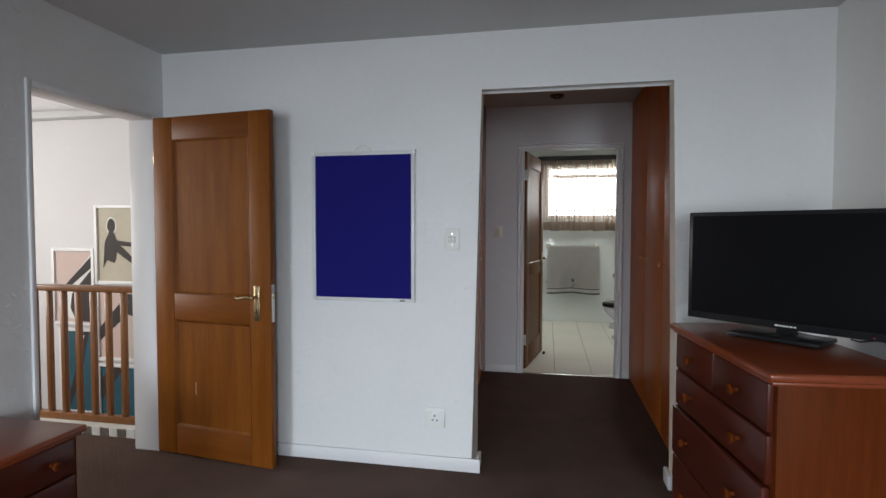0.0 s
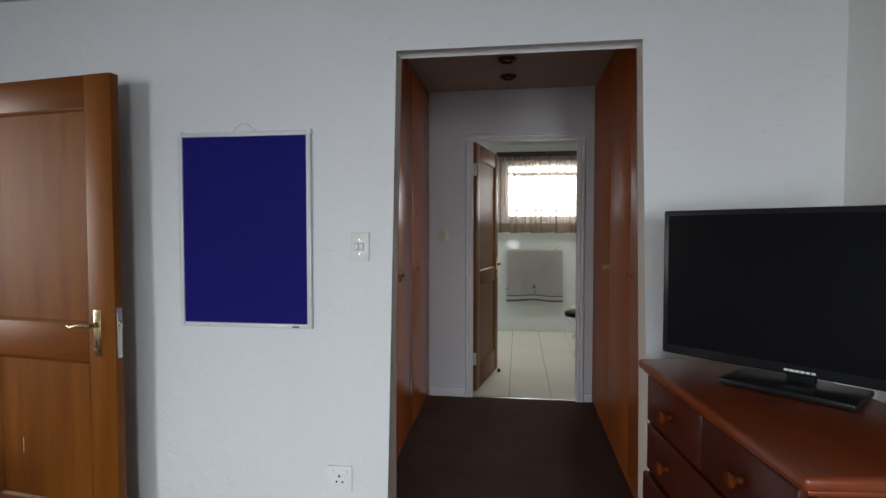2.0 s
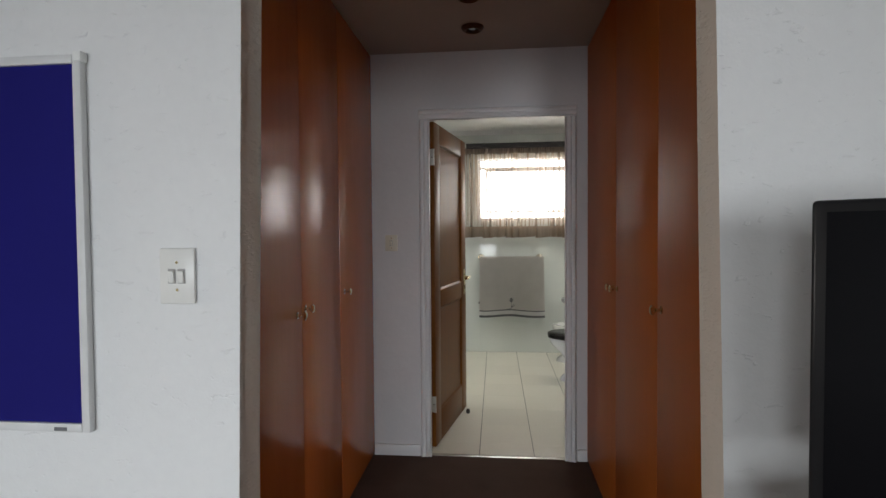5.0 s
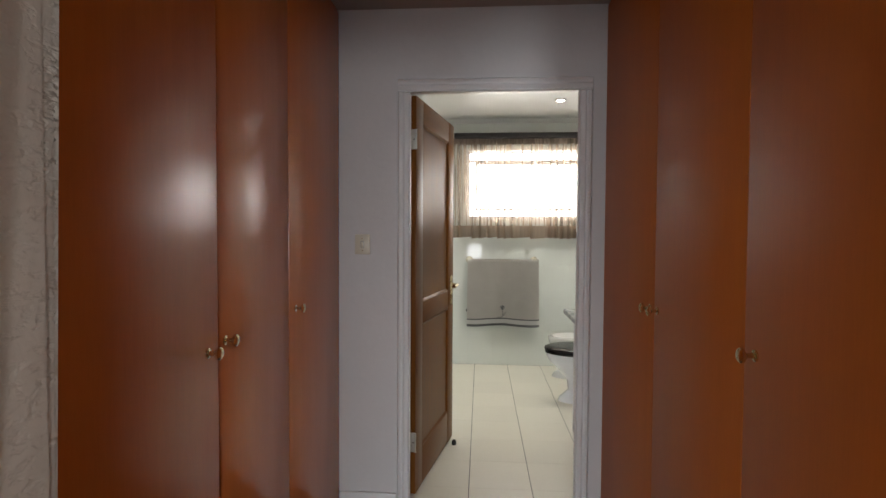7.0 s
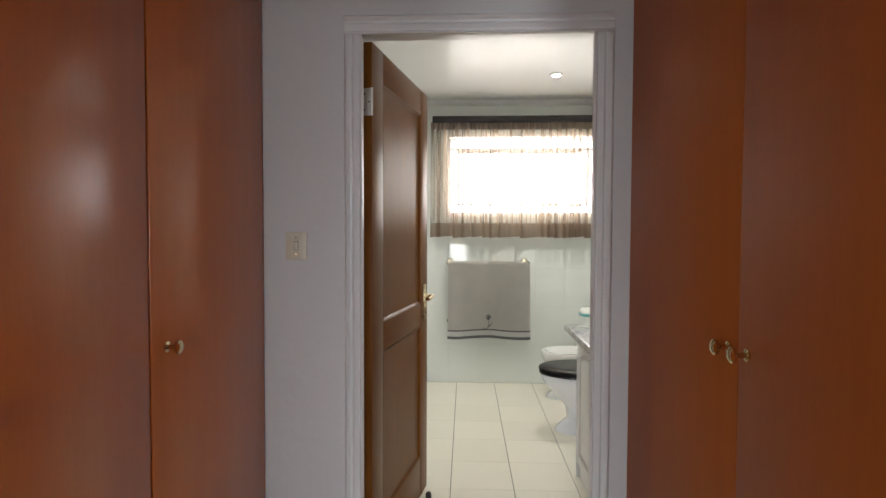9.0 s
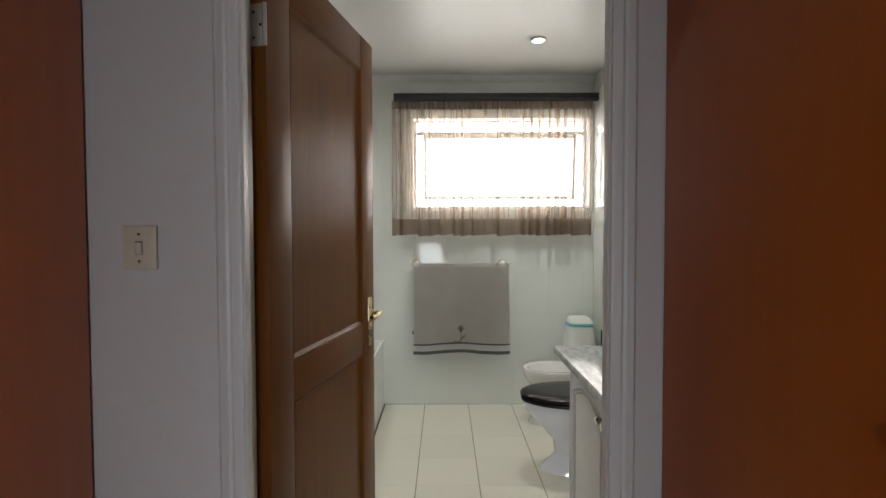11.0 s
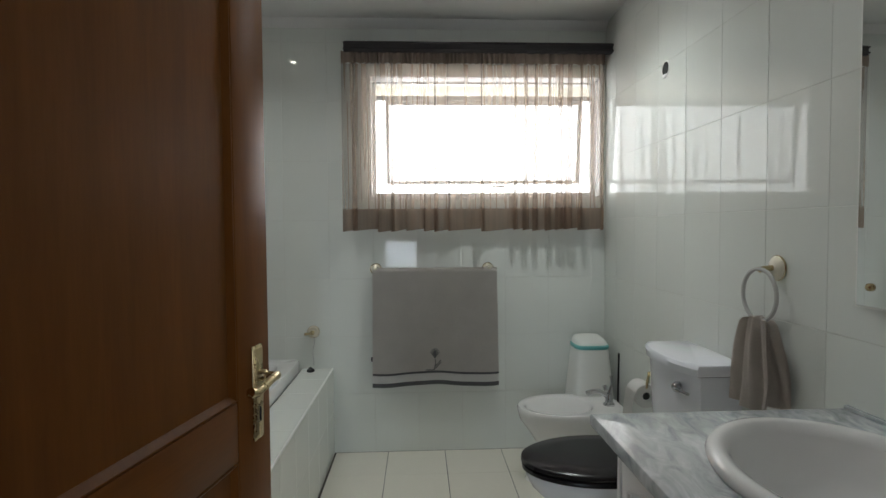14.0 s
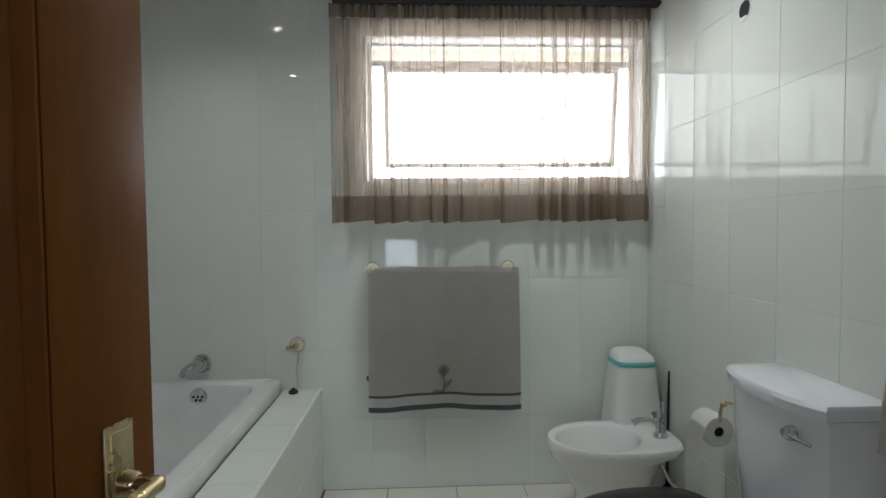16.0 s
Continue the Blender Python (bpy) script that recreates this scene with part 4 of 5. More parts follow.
# ---------------------------------------------------------------- bathroom: bath
bath = thing("built_in_bath", pose(0, 0, 0), "white bath set into a tiled surround with a wide ledge", "bath")
part("surround", box(-0.484, -0.3062, 6.15, WC - 0.009, 0.0, LED - 0.0015), M["grout"], bath, "", 0)
part("surround", box(BXL + 0.002, -0.486, 6.15, 6.325, 0.0, LED - 0.008), M["grout"], bath, "", 0)


def ring_rect(x0, x1, y0, y1, z, power=9.0, n=72):
    return oval((x0 + x1) / 2, (y0 + y1) / 2, z, (x1 - x0) / 2, (y1 - y0) / 2, n, power)


x0, x1, y0, y1 = tub_x0, tub_x1, tub_y0, tub_y1
rings = [ring_rect(x0, x1, y0, y1, LED - 0.006, 40), ring_rect(x0, x1, y0, y1, 0.552, 40), ring_rect(x0 + 0.008, x1 - 0.008, y0 + 0.008, y1 - 0.006, 0.562, 34)]
for ins, z, p in ((0.050, 0.562, 11), (0.062, 0.555, 10), (0.075, 0.520, 9), (0.088, 0.44, 8), (0.115, 0.30, 7), (0.15, 0.19, 6), (0.21, 0.155, 5), (0.30, 0.150, 4)):
    rings.append(ring_rect(x0 + ins, x1 - ins - (0.02 if z < 0.56 else 0), y0 + ins * 1.4, y1 - ins * 1.25, z, p))
tub = part("tub", loft(rings, None, (False, True)), M["acrylic"], bath, "glossy white acrylic tub", 40)
bm = lathe([(0, 0), (0.040, 0), (0.040, 0.004), (0.031, 0.008), (0.0, 0.007)], pose(-0.850, WC - 0.112, 0.512, 98), 24)
ovf = part("overflow", bm, M["chrome"], tub, "round chrome overflow")
for k in range(6):
    a = k * math.pi / 3
    part("overflow_hole", lathe([(0, 0), (0.006, 0), (0.006, 0.0015), (0, 0.0015)], pose(-0.850 + 0.019 * math.cos(a), WC - 0.1195, 0.511 + 0.019 * math.sin(a), 98), 10), M["hole_shade"], ovf)
part("overflow_hole", lathe([(0, 0), (0.0055, 0), (0.0055, 0.001), (0, 0.001)], pose(-0.850, WC - 0.1195, 0.511, 98), 10), M["hole_shade"], ovf)
bm = tube([(-0.590, 7.46, 0.44), (-0.625, 7.455, 0.455), (-0.645, 7.41, 0.465), (-0.645, 7.22, 0.465), (-0.625, 7.175, 0.455), (-0.590, 7.17, 0.44)], 0.011, 12)
part("grab_handle", bm, M["chrome"], bath, "chrome grab handle")
for i in range(8):
    ya, yb = 6.15 + i * 0.241, 6.15 + (i + 1) * 0.241 - 0.0012
    part("tile", box(-0.484, -0.316, ya, min(yb, WC - 0.010), LED - 0.008, LED, 0.0015, None, 1), M["wall_tile"], bath)
    for k in range(2):
        za, zb = 0.004 + k * 0.249, 0.004 + (k + 1) * 0.249 - 0.001
        part("tile", box(-0.313, -0.305, ya, min(yb, WC - 0.010), za, zb, 0.0015, None, 1), M["wall_tile"], bath)
part("floor_joint", box(-0.3045, -0.294, 6.15, WC - 0.012, -0.002, 0.0014), M["floor_grout"], bath, "dark joint along the floor", 0)
part("edge_trim", tube([(-0.3085, 6.15, LED - 0.001), (-0.3085, WC - 0.012, LED - 0.001)], 0.0045, 8), M["white_plastic"], bath)

mixer = thing("bath_spout", pose(-0.872, WC - 0.008, 0.640), "chrome wall-mounted bath spout", "tap")
part("flange", lathe([(0, 0), (0.044, 0), (0.044, 0.008), (0.036, 0.018), (0.028, 0.034), (0.0, 0.036)], pose(0, 0, 0, 90), 24), M["chrome"], mixer)
part("spout", tube([(0, -0.02, 0), (-0.012, -0.07, 0.002), (-0.03, -0.11, -0.008), (-0.04, -0.125, -0.035)], [0.026, 0.025, 0.022, 0.020], 14), M["chrome"], mixer)

hook = thing("plug_chain_holder", pose(-0.418, WC - 0.008, 0.722), "round cream and brass wall holder with a plug chain", "wall holder")
part("rose", lathe([(0, 0), (0.034, 0), (0.034, 0.005), (0.027, 0.012), (0.0, 0.012)], pose(0, 0, 0, 90), 24), M["cream"], hook, "cream ceramic rose")
part("rim", tube([(0.034 * math.cos(a * 0.262), -0.003, 0.034 * math.sin(a * 0.262)) for a in range(24)], 0.0025, 6, closed=True), M["brass"], hook)
part("knob", lathe([(0, 0), (0.012, 0), (0.010, 0.02), (0.014, 0.03), (0.010, 0.04), (0, 0.042)], pose(0, -0.012, 0, 90), 16), M["brass"], hook, "brass stem")
part("lever", tube([(0, -0.045, 0), (-0.022, -0.045, -0.004), (-0.042, -0.045, -0.006)], [0.007, 0.007, 0.009], 10), M["brass"], hook)
pts = [(0.004 + 0.004 * math.sin(i), -0.012 - 0.004 * i, -0.03 - 0.018 * i) for i in range(10)]
part("chain", tube(pts, 0.0016, 5), M["chrome"], hook, "fine ball chain")
plug = thing("bath_plug", pose(-0.425, WC - 0.075, LED), "black rubber bath plug on the ledge", "plug")
part("stopper", lathe([(0, 0), (0.021, 0), (0.023, 0.006), (0.019, 0.014), (0.010, 0.018), (0.006, 0.026), (0, 0.027)], seg=18), M["rubber"], plug)

# ---------------------------------------------------------------- bathroom: towel rail and towel
trail = thing("towel_rail", pose(0.278, WC - 0.008, 1.085), "cream and brass towel rail on the tiled wall", "towel rail")
for s in (-1, 1):
    x = 0.328 * s
    part("rose", lathe([(0, 0), (0.032, 0), (0.032, 0.006), (0.024, 0.014), (0.016, 0.022), (0.014, 0.06), (0.0, 0.066)], pose(x, 0, 0, 90), 22), M["cream"], trail, "cream ceramic end rose")
    part("ring", tube([(x + 0.031 * math.cos(a * 0.262), -0.006, 0.031 * math.sin(a * 0.262)) for a in range(24)], 0.003, 6, closed=True), M["brass"], trail, "brass ring")
part("bar", tube([(-0.328, -0.055, -0.002), (0.328, -0.055, -0.002)], 0.006, 12), M["brass"], trail)

tow = thing("bath_towel", pose(0.293, WC - 0.063, 1.084), "grey bath towel with white banded hem and embroidered flower", "towel")


def drape(u, v, side, x0=-0.358, x1=0.358, length=0.685):
    """Hang of the folded towel: v runs down from the bar."""
    x = x0 + (x1 - x0) * u
    s = v * length
    wob = 0.006 * math.sin(u * 9 + 0.6) * v + 0.004 * math.sin(u * 23 + v * 2) * v
    sag = 0.010 * math.sin(u * math.pi * 2.6 + 0.9) * v
    if s < 0.014:
        a = s / 0.014 * math.pi / 2
        return (x, side * (0.011 * math.sin(a)) + wob, 0.011 * math.cos(a) - 0.001)
    return (x * (1 + 0.02 * v), side * 0.011 + wob + (-0.012 * v if side < 0 else 0.0), -(s - 0.014) - sag)


def towel_piece(v0, v1, side, off, length=0.685):
    return sheet(48, max(2, int(40 * (v1 - v0))), lambda u, v: tuple(Vector(drape(u, v0 + (v1 - v0) * v, side, length=length)) + Vector((0, off, 0))), 0.004)


part("front", towel_piece(0, 0.885, -1, 0.0), M["towel"], tow, "grey terry cloth", 60)
part("back", towel_piece(0, 1, 1, 0.004, 0.60), M["towel"], tow, "grey terry cloth", 60)
part("stripe", towel_piece(0.884, 0.902, -1, -0.0015), M["thread"], tow, "dark grey stripe", 60)
part("band", towel_piece(0.902, 0.965, -1, -0.0005), M["towel_band"], tow, "white woven band", 60)
part("stripe", towel_piece(0.965, 1.0, -1, -0.0015), M["thread"], tow, "dark grey hem", 60)


def on_towel(x, z):
    u = (x + 0.358) / 0.716
    p = Vector(drape(u, -z / 0.685, -1))
    return (x, p.y - 0.0075, z)


cx, cz = -0.005, -0.515
emb = []
for k in range(9):
    a = radians(40 + k * 12.5)
    emb.append([on_towel(cx + 0.012 * math.cos(a) * q + 0.024 * math.cos(a) * q * q, cz + 0.062 * math.sin(a) * q ** 0.9) for q in (0.15, 0.5, 0.8, 1.0)])
emb.append([on_towel(cx + 0.004 * math.sin(i), cz - 0.012 * i) for i in range(6)])
for s, d in ((1, 0.0), (1, 0.012)):
    emb.append([on_towel(cx + s * 0.007 * i, cz - 0.055 + d + 0.007 * i) for i in range(6)])
for i in range(3):
    emb.append([on_towel(cx - 0.045 + 0.018 * i + 0.008 * math.cos(a), cz - 0.068 + 0.010 * math.sin(a)) for a in [q * 0.75 for q in range(8)]])
bm = bmesh.new()
for e in emb:
    tube(e, 0.0024, 5, bm)
part("embroidery", bm, M["thread"], tow, "grey embroidered flower")
part("wash_label", box(-0.372, -0.362, -0.024, -0.021, -0.525, -0.50), M["thread"], tow)

# ---------------------------------------------------------------- bathroom: curtain and pelmet
CX0, CX1, CY = -0.205, 1.283, WC - 0.105
pel = thing("curtain_pelmet", pose(0.545, WC - 0.008, 2.300), "dark grooved wooden curtain rail board over the window", "curtain rail")
bm = box(-0.752, 0.762, -0.125, -0.085, 0.0, 0.058, 0.008, seg=3)
box(-0.752, 0.762, -0.085, 0.0, 0.045, 0.058, 0.003, bm)
part("board", bm, M["pelmet"], pel)
part("bead", tube([(-0.752, -0.126, 0.014), (0.762, -0.126, 0.014)], 0.006, 8), M["pelmet"], pel)
part("bead", tube([(-0.752, -0.126, 0.046), (0.762, -0.126, 0.046)], 0.006, 8), M["pelmet"], pel)

def theta(u):
    """Phase of the gathers, unevenly spaced along the rail."""
    return 2 * math.pi * (17 * u + 0.9 * math.sin(6.1 * u + 0.4) + 0.45 * math.sin(14.3 * u + 1.9) + 0.2 * math.sin(37 * u))


cur = thing("sheer_curtain", pose(0, 0, 0), "short sheer taupe curtain with a deep hem over the window", "curtain")


def cloth(u, z):
    t = min(1.0, max(0.0, (2.30 - z) / 0.9))
    th = theta(u + 0.006 * math.sin(9 * u) * t)
    deep = 0.95 + 0.30 * math.sin(11.0 * u + 2.0) * math.sin(4.7 * u)
    return (CX0 + (CX1 - CX0) * u + (0.020 + 0.010 * t) * deep * math.sin(th) + 0.008 * math.sin(u * 5 + 1) * t,
            CY + (0.012 + 0.018 * t) * deep * math.cos(th) + 0.004 * math.sin(43 * u) * t, z + (0.006 * math.sin(th) + 0.004 * math.sin(u * 31) if z < 1.4 else 0))


part("body", sheet(420, 12, lambda u, v: cloth(u, 2.245 - (2.245 - 1.432) * v), 0), M["sheer"], cur, "", 80)
part("hem", sheet(420, 4, lambda u, v: cloth(u, 1.432 - (1.432 - 1.310) * v), 0), M["sheer_hem"], cur, "deep double hem", 80)
part("heading", sheet(520, 4, lambda u, v: (cloth(u, 2.30)[0], CY + 0.010 * math.sin(u * 430) - 0.006, 2.310 - 0.068 * v), 0), M["heading"], cur, "gathered heading tape", 80)

# ---------------------------------------------------------------- bathroom: bidet
bid = thing("bidet", pose(0.965, 7.685, 0), "white porcelain bidet on a pedestal", "bidet")


def egg(cx, z, rx_front, rx_back, ry, n=44, flat=2.0):
    """A ring with a rounded nose towards -x and a squarer back."""
    pts = []
    for i in range(n):
        a = 2 * math.pi * i / n
        c, s = math.cos(a), math.sin(a)
        p = 2.0 if c < 0 else flat
        pts.append((cx + (rx_back if c > 0 else rx_front) * math.copysign(abs(c) ** (2 / p), c), ry * math.copysign(abs(s) ** (2 / p), s), z))
    return pts


rings = [egg(0.02, 0.0, 0.235, 0.14, 0.115), egg(0.02, 0.03, 0.225, 0.135, 0.108), egg(0.03, 0.08, 0.165, 0.14, 0.085), egg(0.02, 0.16, 0.155, 0.16, 0.09), egg(0.01, 0.25, 0.20, 0.20, 0.13),
         egg(0.0, 0.32, 0.242, 0.255, 0.172), egg(0.0, 0.355, 0.252, 0.292, 0.183, flat=3.4), egg(0.0, 0.378, 0.255, 0.295, 0.186, flat=3.6), egg(0.0, 0.388, 0.248, 0.288, 0.180, flat=3.6),
         egg(-0.03, 0.389, 0.195, 0.180, 0.148), egg(-0.03, 0.380, 0.180, 0.165, 0.135), egg(-0.03, 0.30, 0.150, 0.140, 0.105), egg(-0.03, 0.24, 0.09, 0.09, 0.06)]
part("bowl", loft(rings), M["porcelain"], bid, "", 50)
tap = part("mixer_tap", lathe([(0, 0), (0.030, 0), (0.030, 0.010), (0.021, 0.018), (0.020, 0.055), (0.015, 0.064), (0, 0.066)], pose(0.225, -0.02, 0.386), 18), M["chrome"], bid, "chrome mixer tap")
part("spout", tube([(0.225, -0.02, 0.432), (0.175, -0.02, 0.462), (0.135, -0.02, 0.462), (0.105, -0.02, 0.448)], [0.014, 0.013, 0.012, 0.016], 12), M["chrome"], tap)
part("lever", tube([(0.225, -0.02, 0.45), (0.236, -0.02, 0.49), (0.236, -0.02, 0.525), (0.236, -0.02, 0.540)], [0.008, 0.005, 0.006, 0.010], 10), M["chrome"], tap)
part("cross_handle", tube([(0.225, 0.03, 0.448), (0.225, 0.045, 0.470)], [0.009, 0.013], 10), M["chrome"], tap)
part("overflow_hole", lathe([(0, 0), (0.005, 0), (0.005, 0.001), (0, 0.001)], pose(0.132, -0.0, 0.365, 0, -70, 0), 10), M["hole_shade"], bid)
part("water_pipe", tube([(0.20, -0.07, 0.30), (0.24, -0.08, 0.22), (0.30, -0.08, 0.18), (0.343, -0.08, 0.17)], 0.007, 8), M["chrome"], bid, "braided water pipe")
part("valve", lathe([(0, 0), (0.013, 0), (0.013, 0.03), (0.02, 0.034), (0.02, 0.05), (0, 0.052)], pose(0.30, -0.06, 0.15), 12), M["steel"], bid)

# ---------------------------------------------------------------- bathroom: toilet
wc = thing("toilet", pose(0.907, 6.955, 0), "white close-coupled toilet with a black seat and lid closed", "toilet")
rings = [egg(0.03, 0.0, 0.235, 0.18, 0.118), egg(0.03, 0.03, 0.225, 0.175, 0.110), egg(0.04, 0.09, 0.165, 0.17, 0.088), egg(0.03, 0.17, 0.165, 0.18, 0.095), egg(0.01, 0.26, 0.22, 0.21, 0.135),
         egg(-0.01, 0.33, 0.27, 0.22, 0.168), egg(-0.01, 0.375, 0.290, 0.26, 0.178), egg(-0.01, 0.392, 0.288, 0.26, 0.176)]
part("pan", loft(rings), M["cistern"], wc, "", 50)
rings = [egg(-0.015, 0.394, 0.290, 0.17, 0.182, flat=3), egg(-0.015, 0.398, 0.300, 0.175, 0.188, flat=3), egg(-0.015, 0.412, 0.300, 0.175, 0.188, flat=3), egg(-0.015, 0.417, 0.292, 0.17, 0.183, flat=3)]
part("seat", loft(rings), M["black_seat"], wc, "glossy black toilet seat", 50)
rings = [egg(-0.015, 0.419, 0.298, 0.172, 0.187, flat=3), egg(-0.015, 0.424, 0.304, 0.178, 0.191, flat=3), egg(-0.015, 0.438, 0.302, 0.177, 0.190, flat=3), egg(-0.015, 0.447, 0.282, 0.165, 0.175, flat=3), egg(-0.015, 0.450, 0.20, 0.11, 0.12, flat=3)]
part("lid", loft(rings), M["black_seat"], wc, "glossy black closed lid", 50)
for s in (-1, 1):
    part("lid_hinge", tube([(0.155, 0.07 * s - 0.02, 0.425), (0.155, 0.07 * s + 0.02, 0.425)], 0.010, 10), M["chrome"], wc)


def tank(z, d, w, x_back=0.398, bow=0.045):
    """Outline of the cistern: straight back and corners, bowed front."""
    pts = []
    for i in range(21):
        t = i / 20 * 2 - 1
        pts.append((x_back - d - bow * (1 - abs(t) ** 2.6), t * w, z))
    return [(x_back, -w, z)] + pts + [(x_back, w, z)]


oy = -0.050
shift = lambda ring: [(x, y + oy, z) for x, y, z in ring]
rings = [shift(tank(z, d, w)) for z, d, w in ((0.400, 0.115, 0.160), (0.43, 0.13, 0.178), (0.60, 0.142, 0.190), (0.803, 0.150, 0.195))]
cist = part("cistern", loft(rings), M["cistern"], wc, "white porcelain cistern", 40)
rings = [shift(tank(z, d, w)) for z, d, w in ((0.804, 0.152, 0.198), (0.808, 0.162, 0.204), (0.833, 0.165, 0.206), (0.844, 0.158, 0.200), (0.849, 0.140, 0.184))]
part("cistern_lid", loft(rings), M["cistern"], wc, "", 40)
part("flush_lever", lathe([(0, 0), (0.020, 0), (0.019, 0.014), (0.013, 0.024), (0, 0.026)], pose(0.213, oy - 0.122, 0.752, 0, -90, 0), 16), M["chrome"], cist, "chrome flush lever")
bm = tube([(0.192, oy - 0.125, 0.752), (0.200, oy - 0.152, 0.748), (0.212, oy - 0.186, 0.745)], [0.006, 0.0045, 0.005], 10)
part("lever_arm", bm, M["chrome"], cist, "chrome lever arm")

# ---------------------------------------------------------------- bathroom: bin, paper holder, vent
binn = thing("waste_bin", pose(1.165, 7.915, 0), "tall tapered white plastic bin with an aqua rim", "bin")


def squircle(z, rx, ry, cx=0.0, p=4.0):
    return oval(cx, 0, z, rx, ry, 40, p)


part("body", loft([squircle(0.0, 0.135, 0.125), squircle(0.01, 0.139, 0.13), squircle(0.35, 0.123, 0.118), squircle(0.640, 0.094, 0.092), squircle(0.642, 0.09, 0.088)]), M["white_plastic"], binn, "", 40)
part("band", loft([squircle(0.642, 0.095, 0.093), squircle(0.645, 0.097, 0.095), squircle(0.660, 0.096, 0.094), squircle(0.664, 0.092, 0.09)]), M["aqua"], binn, "aqua plastic rim", 40)
tiltlid = lambda ring, k: [(x, y, z + k * y * 0.22) for x, y, z in ring]
part("lid", loft([squircle(0.664, 0.090, 0.088), tiltlid(squircle(0.682, 0.086, 0.083), 0.5), tiltlid(squircle(0.692, 0.074, 0.072), 0.7), tiltlid(squircle(0.695, 0.04, 0.04), 0.7)]), M["white_plastic"], binn, "", 40)
brush = thing("toilet_brush", pose(1.292, 7.83, 0), "thin dark brush handle leaning beside the bin", "brush")
part("handle", tube([(0, -0.01, 0.06), (0.012, 0.0, 0.62)], 0.005, 8), M["rubber"], brush)
part("holder", lathe([(0, 0), (0.035, 0), (0.035, 0.10), (0.02, 0.11), (0, 0.11)], pose(-0.012, -0.01, 0), 16), M["rubber"], brush)

tp = thing("paper_holder", pose(BXR - 0.008, 7.285, 0.655), "brass and cream holder with a hanging white paper roll", "paper holder")
part("rose", lathe([(0, 0), (0.034, 0), (0.034, 0.005), (0.026, 0.012), (0.012, 0.016), (0.011, 0.04), (0, 0.042)], pose(0, 0.0, 0, 0, -90, 0), 20), M["cream"], tp, "cream ceramic rose")
part("arm", tube([(-0.03, 0.0, 0.0), (-0.075, 0.0, 0.005), (-0.085, 0.0, -0.06), (-0.085, 0.03, -0.10), (-0.085, 0.09, -0.10)], 0.006, 10), M["brass"], tp)
part("finial", lathe([(0, 0), (0.010, 0), (0.012, 0.008), (0.007, 0.016), (0, 0.018)], pose(-0.075, -0.005, 0.004, 90), 12), M["brass"], tp)
roll = thing("toilet_roll", pose(BXR - 0.093, 7.335, 0.555), "white paper roll with a loose hanging sheet", "toilet roll")
bm = lathe([(0.018, -0.052), (0.052, -0.052), (0.054, -0.049), (0.054, 0.049), (0.052, 0.052), (0.018, 0.052), (0.018, -0.052)], pose(0, 0, 0, 90), 32)
part("roll", bm, M["paper"], roll)
# solid plug: the shade inside the roll is put into its colour
part("core", lathe([(0.0, -0.046), (0.0175, -0.046), (0.0175, 0.046), (0, 0.046)], pose(0, 0, 0, 90), 20), M["hole_shade"], roll, "near-black plug painting the shade inside the roll")
bm = bmesh.new()
sheet(1, 14, lambda u, v: (-0.0545 - 0.010 * math.sin(v * 3.4) - 0.012 * v, -0.05 + 0.10 * u, 0.02 - 0.30 * v), 0.0012, bm)
part("loose_sheet", bm, M["paper"], roll, "", 80)
vent = thing("wall_vent", pose(BXR - 0.008, 7.305, 2.022), "small round pipe opening in the tiles, chipped rim", "wall opening")
part("hollow", lathe([(0, 0.0), (0.032, 0.0), (0.032, 0.0012), (0, 0.0012)], pose(0, 0, 0, 0, -90, 0), 24), M["hole_shade"], vent, "near-black disc painting the shade of the hole")
bm = lathe([(0.031, 0.0), (0.037, 0.0), (0.036, 0.003), (0.032, 0.003), (0.031, 0.0)], pose(0, 0, 0, 0, -90, 0), 24)
part("rim", bm, M["white_plastic"], vent)
part("chip", box(-0.006, 0.0, -0.012, 0.02, -0.040, -0.022, 0.003), M["white_paint"], vent, "chipped white plaster")

# ---------------------------------------------------------------- bathroom: vanity, marble top, basin
VX, VY0, VY1, VZ = 0.633, WB2 + 0.012, 6.280, 0.847
FX = VX + 0.040
van = thing("vanity_cabinet", pose(0, 0, 0), "white bathroom cabinet with moulded doors under the marble top", "cabinet")
part("carcass", box(FX + 0.052, BXR - 0.012, VY0 + 0.01, VY1 - 0.022, 0.0, 0.60), M["white_paint"], van, "", 0)
part("side_panel", box(FX + 0.030, BXR - 0.012, VY1 - 0.022, VY1 - 0.004, 0.0, VZ - 0.034, 0.002), M["white_paint"], van)
part("face_frame", box(FX + 0.034, FX + 0.054, VY0 + 0.01, VY1 - 0.023, 0.68, VZ - 0.034, 0.001), M["white_paint"], van)
